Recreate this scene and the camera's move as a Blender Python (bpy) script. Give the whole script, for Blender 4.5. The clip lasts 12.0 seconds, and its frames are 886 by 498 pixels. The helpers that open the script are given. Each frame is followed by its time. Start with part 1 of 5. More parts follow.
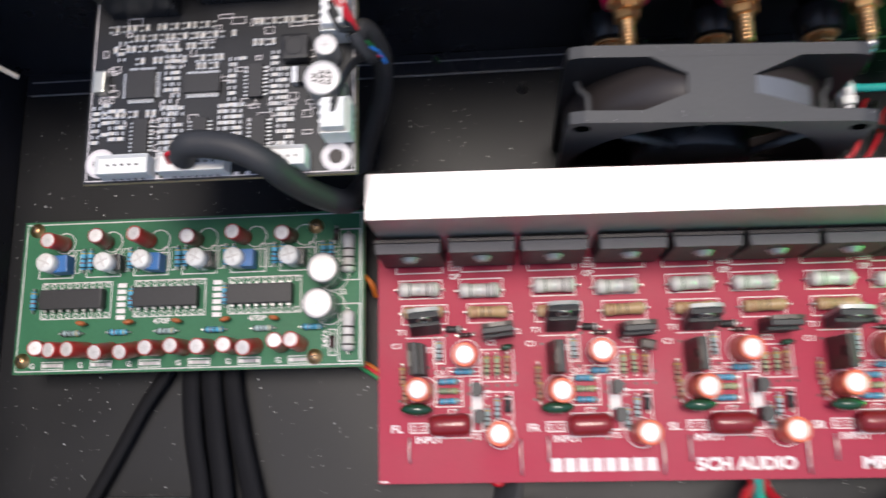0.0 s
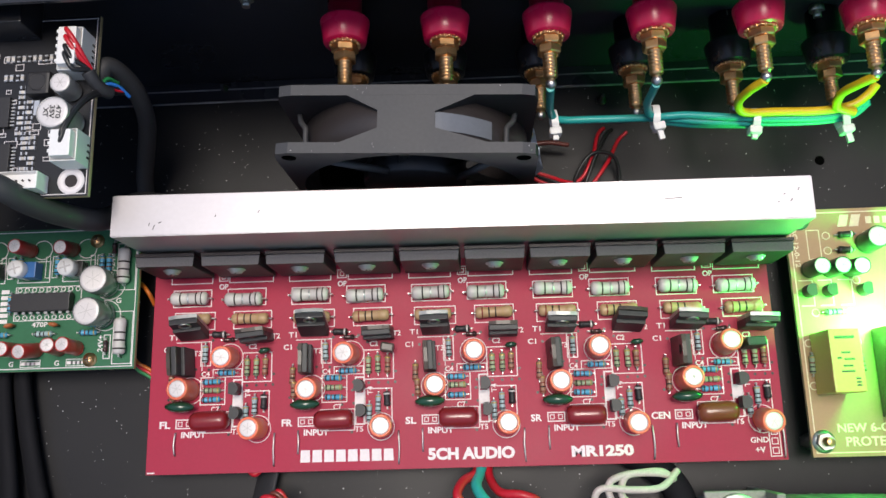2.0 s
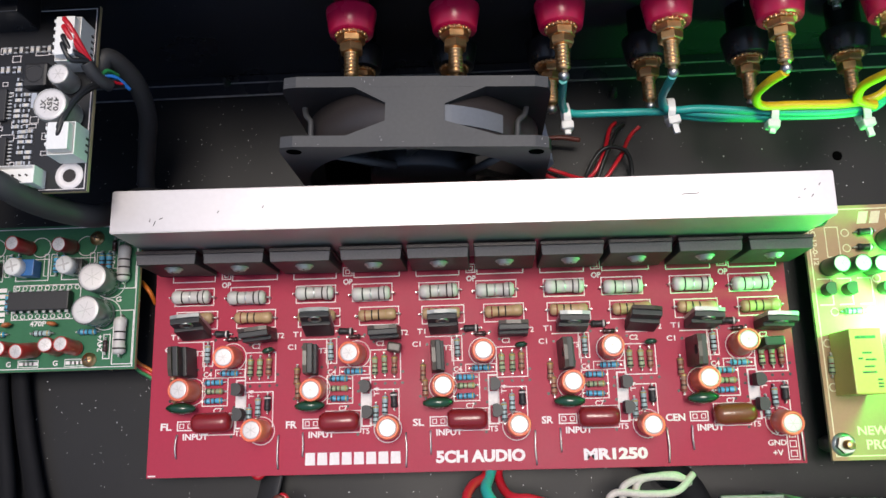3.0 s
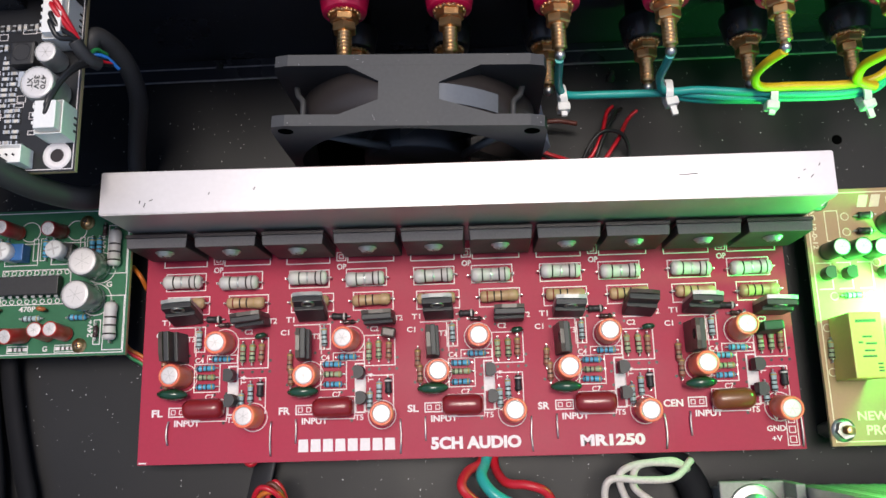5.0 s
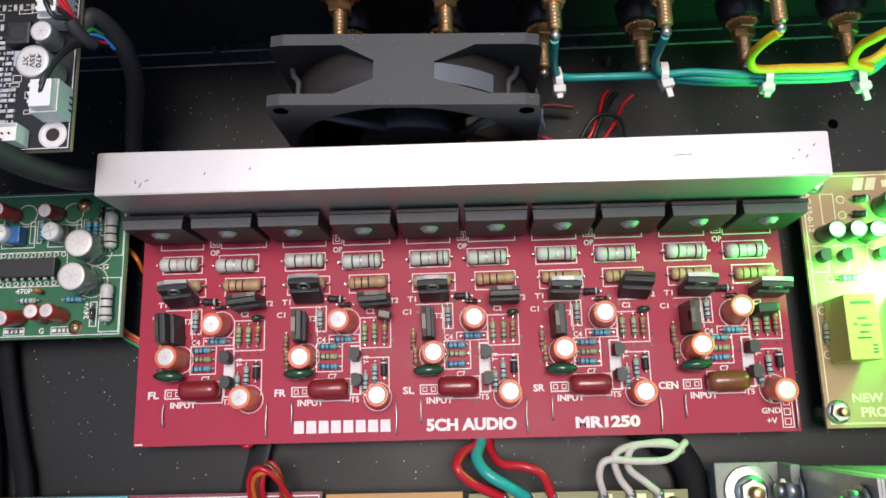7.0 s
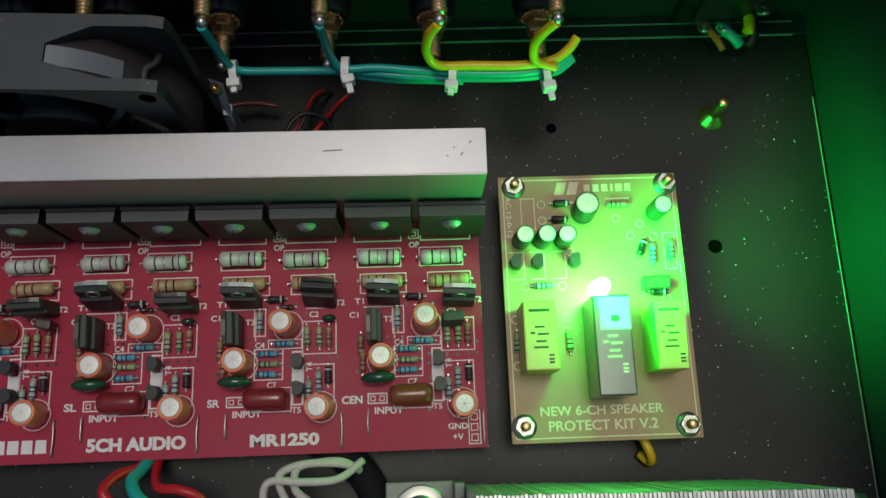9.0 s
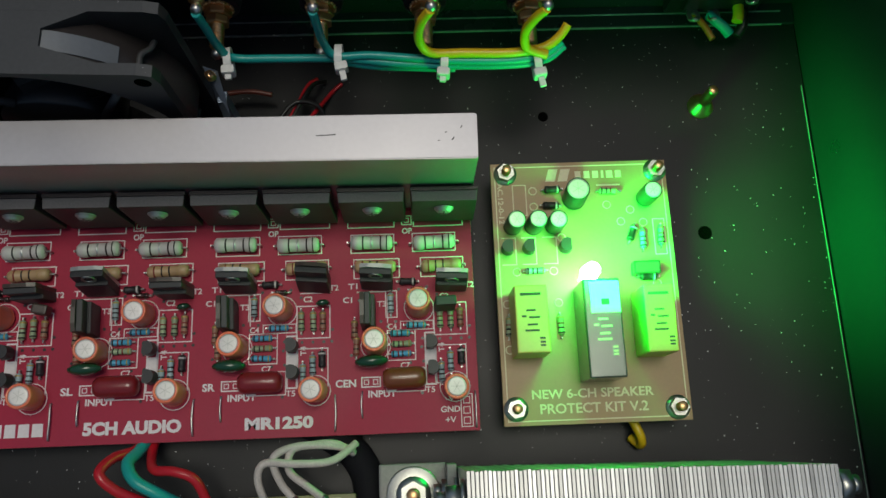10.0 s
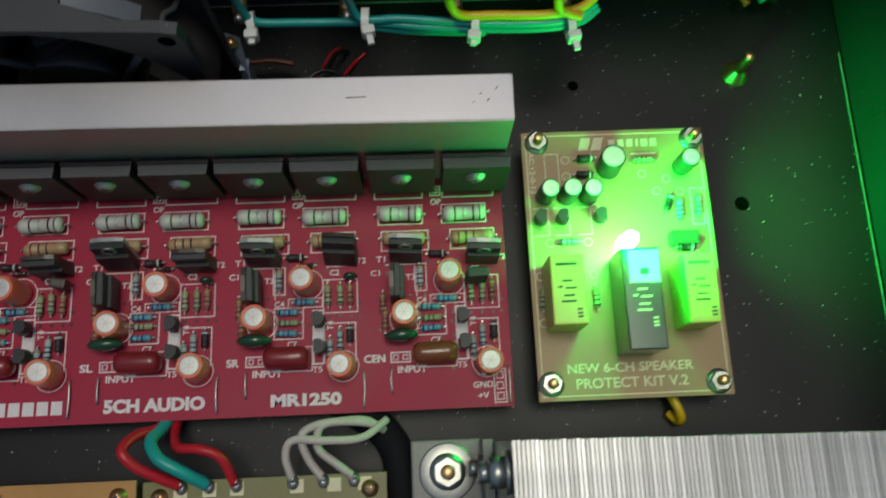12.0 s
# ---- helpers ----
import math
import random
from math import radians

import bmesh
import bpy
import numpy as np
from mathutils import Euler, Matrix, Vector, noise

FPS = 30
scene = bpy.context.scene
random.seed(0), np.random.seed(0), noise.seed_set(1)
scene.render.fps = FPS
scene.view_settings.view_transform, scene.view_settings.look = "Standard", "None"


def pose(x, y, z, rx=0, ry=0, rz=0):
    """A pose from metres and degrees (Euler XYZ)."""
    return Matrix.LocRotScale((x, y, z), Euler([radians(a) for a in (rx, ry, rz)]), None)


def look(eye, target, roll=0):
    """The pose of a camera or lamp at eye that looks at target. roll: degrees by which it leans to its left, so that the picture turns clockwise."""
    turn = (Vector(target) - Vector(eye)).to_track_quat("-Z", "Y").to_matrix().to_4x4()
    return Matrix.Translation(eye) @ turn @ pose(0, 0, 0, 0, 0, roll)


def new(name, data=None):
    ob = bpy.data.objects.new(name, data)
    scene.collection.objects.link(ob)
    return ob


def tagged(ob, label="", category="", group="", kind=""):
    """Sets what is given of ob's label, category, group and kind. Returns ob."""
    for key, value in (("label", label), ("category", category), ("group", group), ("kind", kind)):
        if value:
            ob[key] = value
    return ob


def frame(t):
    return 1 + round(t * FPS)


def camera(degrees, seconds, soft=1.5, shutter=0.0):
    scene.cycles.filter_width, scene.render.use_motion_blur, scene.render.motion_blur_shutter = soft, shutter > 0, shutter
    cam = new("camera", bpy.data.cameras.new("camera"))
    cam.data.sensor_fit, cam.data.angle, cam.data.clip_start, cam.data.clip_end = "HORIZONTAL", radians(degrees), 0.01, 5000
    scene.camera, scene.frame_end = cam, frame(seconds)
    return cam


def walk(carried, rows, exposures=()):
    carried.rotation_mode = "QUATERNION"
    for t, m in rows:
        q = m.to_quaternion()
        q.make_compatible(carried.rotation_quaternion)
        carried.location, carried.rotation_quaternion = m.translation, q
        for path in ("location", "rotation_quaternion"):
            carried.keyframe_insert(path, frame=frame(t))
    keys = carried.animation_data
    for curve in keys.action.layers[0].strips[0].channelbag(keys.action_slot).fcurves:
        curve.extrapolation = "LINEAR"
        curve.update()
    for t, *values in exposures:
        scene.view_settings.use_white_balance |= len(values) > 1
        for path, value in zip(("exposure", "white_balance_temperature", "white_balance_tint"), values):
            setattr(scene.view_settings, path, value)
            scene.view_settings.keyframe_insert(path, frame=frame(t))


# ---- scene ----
cam = camera(58.50, 12.0, shutter=0.5)
# seconds, eye in millimetres, turns in degrees
PATH = [
    (0, 43.14, 20.25, 275.66, 12.050, 4.743, -1.116),
    (0.5, 83.38, 13.71, 302.86, 11.876, 3.100, -1.370),
    (1, 115.42, 16.76, 304.37, 12.377, 2.858, -1.449),
    (1.5, 122.04, 15.52, 302.30, 12.442, 2.782, -1.532),
    (2, 121.09, 14.76, 299.70, 12.476, 2.838, -1.514),
    (2.5, 120.83, 14.08, 294.54, 12.446, 2.880, -1.557),
    (3, 118.32, 15.62, 292.42, 12.459, 2.943, -1.475),
    (5, 119.15, 11.37, 287.70, 12.367, 2.829, -1.521),
    (5.5, 119.31, 14.30, 284.87, 12.482, 2.713, -1.483),
    (6, 121.80, 15.28, 284.15, 12.358, 2.724, -1.522),
    (6.5, 123.78, 13.48, 284.69, 12.343, 2.775, -1.458),
    (7, 120.80, 5.98, 286.84, 12.234, 2.884, -1.424),
    (7.5, 129.23, 4.24, 282.36, 12.157, 1.778, -1.578),
    (7.7, 154.83, 8.41, 273.16, 12.355, 0.887, -1.306),
    (9.3, 207.07, -1.57, 266.91, 14.259, -1.280, -2.173),
    (9.5, 206.57, -2.51, 268.07, 14.221, -1.374, -2.190),
    (10, 207.95, -5.12, 268.63, 14.186, -1.325, -2.223),
    (10.5, 207.47, -6.05, 269.19, 14.252, -1.427, -2.274),
    (11, 207.10, -3.76, 268.94, 14.213, -1.472, -2.166),
    (11.5, 209.08, -3.38, 267.49, 14.195, -1.386, -2.252),
    (12, 198.85, -11.43, 257.88, 14.144, -1.097, -2.489),
]
# seconds, stops, kelvin, tint
EXPOSURES = [(0, 1.05, 7000, 13), (1.2, 0.85, 7000, 12), (7.4, 0.82, 7000, 12), (9.2, -0.5, 7000, 2), (12, -0.45, 7000, 2)]
walk(cam, [(t, pose(x / 1000, y / 1000, z / 1000, a, b, c)) for t, x, y, z, a, b, c in PATH], EXPOSURES)

# ---- light ----
world = bpy.data.worlds.new("world")
scene.world = world
world.use_nodes = True
sky = world.node_tree.nodes.new("ShaderNodeTexSky")
sky.sky_type = "NISHITA"
sky.sun_disc = False
sky.sun_elevation = radians(85)
sky.sun_rotation = radians(5)
back = world.node_tree.nodes["Background"]
back.inputs["Strength"].default_value = 0.08
world.node_tree.links.new(sky.outputs["Color"], back.inputs["Color"])

sun = new("sun", bpy.data.lights.new("sun", "SUN"))
sun.data.energy, sun.data.angle, sun.data.color = 1.45, radians(24), (1.0, 0.965, 0.92)
sun.matrix_world = look((0.13, 0.105, 0.6), (0.1, 0.05, 0))

glow = new("led_light", bpy.data.lights.new("led_light", "POINT"))
glow.data.energy, glow.data.color, glow.data.shadow_soft_size = 0.28, (0.0, 1.0, 0.09), 0.008
glow.matrix_world = pose(0.2617, 0.0464, 0.036)

# added green spot, no beam of the led itself: brightens the floor beside the board
floor_fill = new("added_green_fill", bpy.data.lights.new("added_green_fill", "SPOT"))
floor_fill.data.energy, floor_fill.data.color, floor_fill.data.shadow_soft_size = 3.8, (0.0, 1.0, 0.09), 0.020
floor_fill.data.spot_size, floor_fill.data.spot_blend = radians(80), 1.0
floor_fill.matrix_world = look((0.2617, 0.0464, 0.038), (0.335, 0.062, 0.0))

# ---- materials ----
def mat(name, color, rough=0.5, metal=0.0, grain=900.0, vary=0.15, bump=0.0, stain=0.0, stain_scale=60.0, emit=0.0, coat=0.0, tint=0.0, spec=0.5):
    """Procedural material: fine grain, broad stains, and a small change from piece to piece."""
    m = bpy.data.materials.new(name)
    m.use_nodes = True
    nt = m.node_tree
    b = nt.nodes["Principled BSDF"]
    tc = nt.nodes.new("ShaderNodeTexCoord")
    fine = nt.nodes.new("ShaderNodeTexNoise")
    fine.inputs["Scale"].default_value, fine.inputs["Detail"].default_value = grain, 4.0
    nt.links.new(tc.outputs["Object"], fine.inputs["Vector"])
    broad = nt.nodes.new("ShaderNodeTexNoise")
    broad.inputs["Scale"].default_value, broad.inputs["Detail"].default_value = stain_scale, 5.0
    nt.links.new(tc.outputs["Object"], broad.inputs["Vector"])
    add = nt.nodes.new("ShaderNodeMath")
    add.operation = "MULTIPLY_ADD"
    nt.links.new(fine.outputs["Fac"], add.inputs[0])
    add.inputs[1].default_value = vary * 2
    add.inputs[2].default_value = 1 - vary
    mul = nt.nodes.new("ShaderNodeMath")
    mul.operation = "MULTIPLY_ADD"
    nt.links.new(broad.outputs["Fac"], mul.inputs[0])
    mul.inputs[1].default_value = stain * 2
    mul.inputs[2].default_value = 1 - stain
    both = nt.nodes.new("ShaderNodeMath")
    both.operation = "MULTIPLY"
    nt.links.new(add.outputs[0], both.inputs[0])
    nt.links.new(mul.outputs[0], both.inputs[1])
    info = nt.nodes.new("ShaderNodeObjectInfo")
    piece = nt.nodes.new("ShaderNodeMath")
    piece.operation = "MULTIPLY_ADD"
    nt.links.new(info.outputs["Random"], piece.inputs[0])
    piece.inputs[1].default_value, piece.inputs[2].default_value = tint * 2, 1 - tint
    last = nt.nodes.new("ShaderNodeMath")
    last.operation = "MULTIPLY"
    nt.links.new(both.outputs[0], last.inputs[0])
    nt.links.new(piece.outputs[0], last.inputs[1])
    sc = nt.nodes.new("ShaderNodeVectorMath")
    sc.operation = "SCALE"
    sc.inputs[0].default_value = color
    nt.links.new(last.outputs[0], sc.inputs["Scale"])
    nt.links.new(sc.outputs[0], b.inputs["Base Color"])
    rr = nt.nodes.new("ShaderNodeMath")
    rr.operation = "MULTIPLY_ADD"
    nt.links.new(broad.outputs["Fac"], rr.inputs[0])
    rr.inputs[1].default_value, rr.inputs[2].default_value = 0.25, max(rough - 0.125, 0.02)
    nt.links.new(rr.outputs[0], b.inputs["Roughness"])
    b.inputs["Metallic"].default_value = metal
    b.inputs["Specular IOR Level"].default_value = spec
    b.inputs["Coat Weight"].default_value = coat
    b.inputs["Coat Roughness"].default_value = 0.15
    if bump:
        bp = nt.nodes.new("ShaderNodeBump")
        bp.inputs["Strength"].default_value, bp.inputs["Distance"].default_value = bump, 0.0003
        nt.links.new(fine.outputs["Fac"], bp.inputs["Height"])
        nt.links.new(bp.outputs[0], b.inputs["Normal"])
    if emit:
        b.inputs["Emission Color"].default_value = (*color, 1)
        b.inputs["Emission Strength"].default_value = emit
    return m


def dusty(name, color, rough, amount, spec):
    """Black powder coat with fine orange-peel and scattered pale dust specks."""
    m = mat(name, color, rough, grain=2500.0, vary=0.25, bump=0.18, stain=0.3, stain_scale=25.0, spec=spec)
    nt = m.node_tree
    b = nt.nodes["Principled BSDF"]
    old = b.inputs["Base Color"].links[0].from_socket
    tc = nt.nodes.new("ShaderNodeTexCoord")
    bend = nt.nodes.new("ShaderNodeTexNoise")
    bend.inputs["Scale"].default_value = 700.0
    nt.links.new(tc.outputs["Object"], bend.inputs["Vector"])
    mixv = nt.nodes.new("ShaderNodeVectorMath")
    mixv.operation = "MULTIPLY_ADD"
    nt.links.new(bend.outputs["Color"], mixv.inputs[0])
    mixv.inputs[1].default_value = (0.0009, 0.0009, 0.0009)
    nt.links.new(tc.outputs["Object"], mixv.inputs[2])
    vo = nt.nodes.new("ShaderNodeTexVoronoi")
    vo.inputs["Scale"].default_value = 950.0
    nt.links.new(mixv.outputs[0], vo.inputs["Vector"])
    sep = nt.nodes.new("ShaderNodeSeparateColor")
    nt.links.new(vo.outputs["Color"], sep.inputs[0])
    size = nt.nodes.new("ShaderNodeMath")
    size.operation = "MULTIPLY_ADD"
    nt.links.new(sep.outputs[0], size.inputs[0])
    size.inputs[1].default_value, size.inputs[2].default_value = 2.6 * amount, -2.6 * 0.875 * amount
    near = nt.nodes.new("ShaderNodeMath")
    near.operation = "LESS_THAN"
    nt.links.new(vo.outputs["Distance"], near.inputs[0])
    nt.links.new(size.outputs[0], near.inputs[1])
    fade = nt.nodes.new("ShaderNodeMath")
    fade.operation = "MULTIPLY"
    weak = nt.nodes.new("ShaderNodeMath")
    weak.operation = "MULTIPLY_ADD"
    weak.inputs[1].default_value, weak.inputs[2].default_value = 0.7, 0.2
    nt.links.new(sep.outputs[1], weak.inputs[0])
    nt.links.new(near.outputs[0], fade.inputs[0])
    nt.links.new(weak.outputs[0], fade.inputs[1])
    mx = nt.nodes.new("ShaderNodeMix")
    mx.data_type = "RGBA"
    nt.links.new(fade.outputs[0], mx.inputs[0])
    nt.links.new(old, mx.inputs[6])
    mx.inputs[7].default_value = (0.75, 0.75, 0.78, 1)
    nt.links.new(mx.outputs[2], b.inputs["Base Color"])
    return m


M = dict(
    floor=dusty("black powder coat floor", (0.0145, 0.0145, 0.0165), 0.42, 0.72, 0.25),
    panel=dusty("black powder coat panel", (0.020, 0.021, 0.028), 0.3, 0.4, 0.5),
    pcb_red=mat("red solder mask", (0.38, 0.017, 0.052), 0.5, vary=0.08, stain=0.12, stain_scale=45, spec=0.3),
    pcb_green=mat("green solder mask", (0.032, 0.15, 0.075), 0.48, vary=0.1, stain=0.18, stain_scale=70, spec=0.25),
    pcb_black=mat("black solder mask", (0.012, 0.012, 0.014), 0.35, vary=0.2, stain=0.2),
    pcb_tan=mat("bare tan laminate", (0.40, 0.25, 0.12), 0.45, vary=0.08, stain=0.15, stain_scale=50),
    pcb_olive=mat("olive laminate", (0.20, 0.19, 0.07), 0.45, vary=0.1, stain=0.15),
    pcb_orange=mat("orange laminate", (0.48, 0.24, 0.07), 0.5, vary=0.1, stain=0.15),
    edge=mat("laminate edge", (0.42, 0.32, 0.17), 0.7, vary=0.2),
    silk=mat("white silkscreen ink", (0.80, 0.74, 0.74), 0.6, vary=0.12),
    silk_cream=mat("cream silkscreen ink", (0.80, 0.74, 0.50), 0.6, vary=0.12),
    alu=mat("satin aluminium", (0.52, 0.50, 0.525), 0.46, metal=0.9, grain=600, vary=0.05, bump=0.05, stain=0.10, stain_scale=30),
    alu_dark=mat("raw aluminium sheet", (0.46, 0.46, 0.45), 0.5, metal=0.7, vary=0.15, stain=0.2),
    zinc_dull=mat("dull zinc plate", (0.27, 0.27, 0.25), 0.6, metal=0.5, vary=0.2, stain=0.35, stain_scale=90),
    steel=mat("zinc steel", (0.50, 0.50, 0.46), 0.4, metal=1.0, vary=0.15, stain=0.15),
    pale_edge=mat("pale grey edge", (0.30, 0.30, 0.32), 0.55, metal=0.2, grain=300, vary=0.6, stain=0.6, stain_scale=40),
    lam=mat("lamination steel", (0.50, 0.50, 0.50), 0.4, metal=0.85, grain=400, vary=0.2, stain=0.25, stain_scale=90, tint=0.3),
    gold=mat("gold plated brass", (0.86, 0.52, 0.25), 0.36, metal=1.0, vary=0.15, stain=0.2, stain_scale=200),
    solder=mat("solder", (0.52, 0.51, 0.50), 0.38, metal=1.0, vary=0.15),
    epoxy_lit_top=mat("black epoxy with a lit top", (0.105, 0.098, 0.102), 0.75, grain=1400, vary=0.3, stain=0.2),
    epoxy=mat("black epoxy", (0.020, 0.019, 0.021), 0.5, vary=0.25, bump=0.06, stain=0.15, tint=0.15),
    epoxy_grey=mat("dull moulded epoxy", (0.024, 0.024, 0.027), 0.5, vary=0.2, bump=0.05, stain=0.15, tint=0.15),
    epoxy_brown=mat("brown-black moulded epoxy", (0.055, 0.036, 0.028), 0.38, vary=0.2, bump=0.05, stain=0.2, tint=0.15),
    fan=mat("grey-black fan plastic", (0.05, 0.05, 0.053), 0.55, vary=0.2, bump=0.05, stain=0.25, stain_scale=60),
    fan_shaded=mat("shaded black fan plastic", (0.020, 0.020, 0.022), 0.5, vary=0.2, bump=0.05, stain=0.2),
    fan_brown=mat("brown-black fan barrel", (0.040, 0.033, 0.033), 0.5, vary=0.2, bump=0.05, stain=0.3, stain_scale=40),
    fan_inlay=mat("smooth grey plastic", (0.15, 0.16, 0.18), 0.4, vary=0.1, stain=0.2),
    fan_blade=mat("black fan plastic", (0.02, 0.02, 0.022), 0.35, vary=0.2, stain=0.15),
    rubber=mat("black sleeve", (0.028, 0.028, 0.031), 0.6, grain=3000, vary=0.3, bump=0.2),
    sleeve_black=mat("matte black cloth sleeve", (0.009, 0.009, 0.011), 0.8, grain=3000, vary=0.3, bump=0.2, spec=0.2),
    black_wire=mat("black wire", (0.012, 0.012, 0.013), 0.4, vary=0.2),
    cap_orange=mat("orange-red capacitor sleeve", (0.90, 0.19, 0.10), 0.33, vary=0.1, tint=0.12, coat=0.3),
    cap_red=mat("dark red capacitor sleeve", (0.46, 0.035, 0.03), 0.33, vary=0.1, tint=0.2, coat=0.3),
    cap_top=mat("capacitor aluminium top", (0.70, 0.66, 0.645), 0.45, metal=0.3, grain=1500, vary=0.08, stain=0.05),
    cap_score=mat("scored metal", (0.56, 0.53, 0.51), 0.5, metal=0.3, vary=0.1),
    cap_clear=mat("grey capacitor sleeve", (0.16, 0.17, 0.17), 0.2, vary=0.1, coat=0.5),
    cap_dark=mat("dark green capacitor sleeve", (0.014, 0.042, 0.028), 0.45, vary=0.1),
    mylar=mat("green mylar", (0.012, 0.055, 0.028), 0.25, vary=0.15, coat=0.5, tint=0.15),
    poly=mat("red polyester film", (0.24, 0.016, 0.02), 0.3, vary=0.15, coat=0.4, tint=0.1),
    poly_brown=mat("brown polyester film", (0.20, 0.055, 0.02), 0.3, vary=0.15, coat=0.4),
    r_grey=mat("grey resistor lacquer", (0.58, 0.55, 0.53), 0.4, vary=0.08, tint=0.08),
    r_tan=mat("tan resistor lacquer", (0.50, 0.33, 0.18), 0.4, vary=0.08, tint=0.08),
    r_blue=mat("blue resistor lacquer", (0.08, 0.38, 0.58), 0.35, vary=0.1, tint=0.15),
    r_green=mat("pale green resistor lacquer", (0.32, 0.40, 0.24), 0.35, vary=0.1, tint=0.15),
    r_brown=mat("brown resistor lacquer", (0.34, 0.20, 0.13), 0.35, vary=0.1, tint=0.15),
    r_cyan=mat("pale blue resistor lacquer", (0.34, 0.46, 0.48), 0.35, vary=0.1, tint=0.15),
    band_dark=mat("dark band", (0.02, 0.012, 0.012), 0.4, vary=0.1),
    band_red=mat("red band", (0.22, 0.03, 0.02), 0.4, vary=0.1),
    band_gold=mat("gold band", (0.55, 0.40, 0.12), 0.35, metal=0.4, vary=0.1),
    glass=mat("diode glass", (0.05, 0.02, 0.02), 0.2, vary=0.2, coat=0.5),
    ceramic=mat("orange ceramic", (0.40, 0.12, 0.04), 0.4, vary=0.15, tint=0.2),
    red_plastic=mat("crimson plastic", (0.74, 0.012, 0.075), 0.28, vary=0.06, coat=0.3),
    black_plastic=mat("black plastic", (0.014, 0.014, 0.016), 0.3, vary=0.15),
    white_plastic=mat("white nylon", (0.78, 0.77, 0.75), 0.4, vary=0.06),
    relay=mat("yellow relay case", (0.62, 0.48, 0.13), 0.38, vary=0.06, stain=0.06),
    blue_plastic=mat("blue trimmer body", (0.02, 0.13, 0.36), 0.35, vary=0.1),
    wire_teal=mat("teal wire", (0.012, 0.34, 0.31), 0.35, vary=0.1, stain=0.1),
    wire_yellow=mat("yellow wire", (0.72, 0.47, 0.02), 0.35, vary=0.1, stain=0.1),
    wire_red=mat("red wire", (0.52, 0.012, 0.025), 0.35, vary=0.1),
    wire_orange=mat("orange wire", (0.55, 0.14, 0.02), 0.35, vary=0.1),
    wire_brown=mat("brown wire", (0.13, 0.03, 0.02), 0.35, vary=0.1),
    wire_white=mat("cloth-white wire", (0.60, 0.54, 0.48), 0.6, grain=1800, vary=0.3, bump=0.1, stain=0.2, stain_scale=200),
    wire_green=mat("green wire", (0.02, 0.22, 0.07), 0.35, vary=0.1),
    wire_blue=mat("blue wire", (0.01, 0.14, 0.48), 0.35, vary=0.1),
    led=mat("lit green led", (0.45, 1.0, 0.65), 0.3, emit=30.0),
    smd=mat("ceramic chip", (0.52, 0.48, 0.43), 0.4, vary=0.15, tint=0.3),
    smd_end=mat("tinned pad", (0.72, 0.72, 0.72), 0.3, metal=0.7, vary=0.1),
    hole=mat("open hole", (0.002, 0.002, 0.002), 0.9, vary=0.1, spec=0.0),
    ink=mat("dark print", (0.05, 0.05, 0.05), 0.6, vary=0.1),
    shiny_cover=mat("dark relay case", (0.03, 0.05, 0.045), 0.2, vary=0.1, coat=0.4),
    blue_tape=mat("pale blue film edge", (0.12, 0.42, 0.50), 0.35, vary=0.1),
    pcb_purple=mat("purple-red solder mask", (0.20, 0.02, 0.05), 0.4, vary=0.1, stain=0.15),
    mica=mat("blue-grey plated tab", (0.35, 0.42, 0.55), 0.35, metal=0.6, vary=0.1),
)

# ---- building helpers: millimetres in, metres out ----
WORLD = {}


def at(x, y, z, rx=0, ry=0, rz=0):
    return pose(x / 1000, y / 1000, z / 1000, rx, ry, rz)


def box(bm, x0, x1, y0, y1, z0, z1, bevel=0.0, mi=0):
    m = Matrix.Translation(((x0 + x1) / 2, (y0 + y1) / 2, (z0 + z1) / 2)) @ Matrix.Diagonal((x1 - x0, y1 - y0, z1 - z0, 1))
    r = bmesh.ops.create_cube(bm, size=1.0, matrix=m)
    vs = r["verts"]
    fs = {f for v in vs for f in v.link_faces}
    for f in fs:
        f.material_index = mi
    if bevel:
        es = list({e for v in vs for e in v.link_edges})
        out = bmesh.ops.bevel(bm, geom=es, offset=bevel, segments=2, affect="EDGES", profile=0.6)
        for f in out["faces"]:
            f.material_index = mi


def rod(bm, p0, p1, r0, r1=None, seg=12, mi=0, caps=True):
    p0, p1 = Vector(p0), Vector(p1)
    d = p1 - p0
    m = Matrix.Translation((p0 + p1) / 2) @ d.to_track_quat("Z", "Y").to_matrix().to_4x4()
    r = bmesh.ops.create_cone(bm, cap_ends=caps, segments=seg, radius1=r0, radius2=r0 if r1 is None else r1, depth=d.length, matrix=m)
    for f in {f for v in r["verts"] for f in v.link_faces}:
        f.material_index = mi
        f.smooth = len(f.verts) == 4


def lathe(bm, profile, seg=20, m=None, mis=None):
    """Turn (radius, height) pairs round z. mis: a material index for each step."""
    m = m or Matrix()
    rings = []
    for r, z in profile:
        if r < 1e-6:
            rings.append([bm.verts.new(m @ Vector((0, 0, z)))])
        else:
            rings.append([bm.verts.new(m @ Vector((r * math.cos(2 * math.pi * i / seg), r * math.sin(2 * math.pi * i / seg), z))) for i in range(seg)])
    for k, (a, b) in enumerate(zip(rings, rings[1:])):
        for i in range(seg):
            j = (i + 1) % seg
            if len(a) == 1 and len(b) == 1:
                continue
            if len(a) == 1:
                f = bm.faces.new((a[0], b[j], b[i]))
            elif len(b) == 1:
                f = bm.faces.new((a[i], a[j], b[0]))
            else:
                f = bm.faces.new((a[i], a[j], b[j], b[i]))
            f.smooth = True
            f.material_index = mis[k] if mis else 0


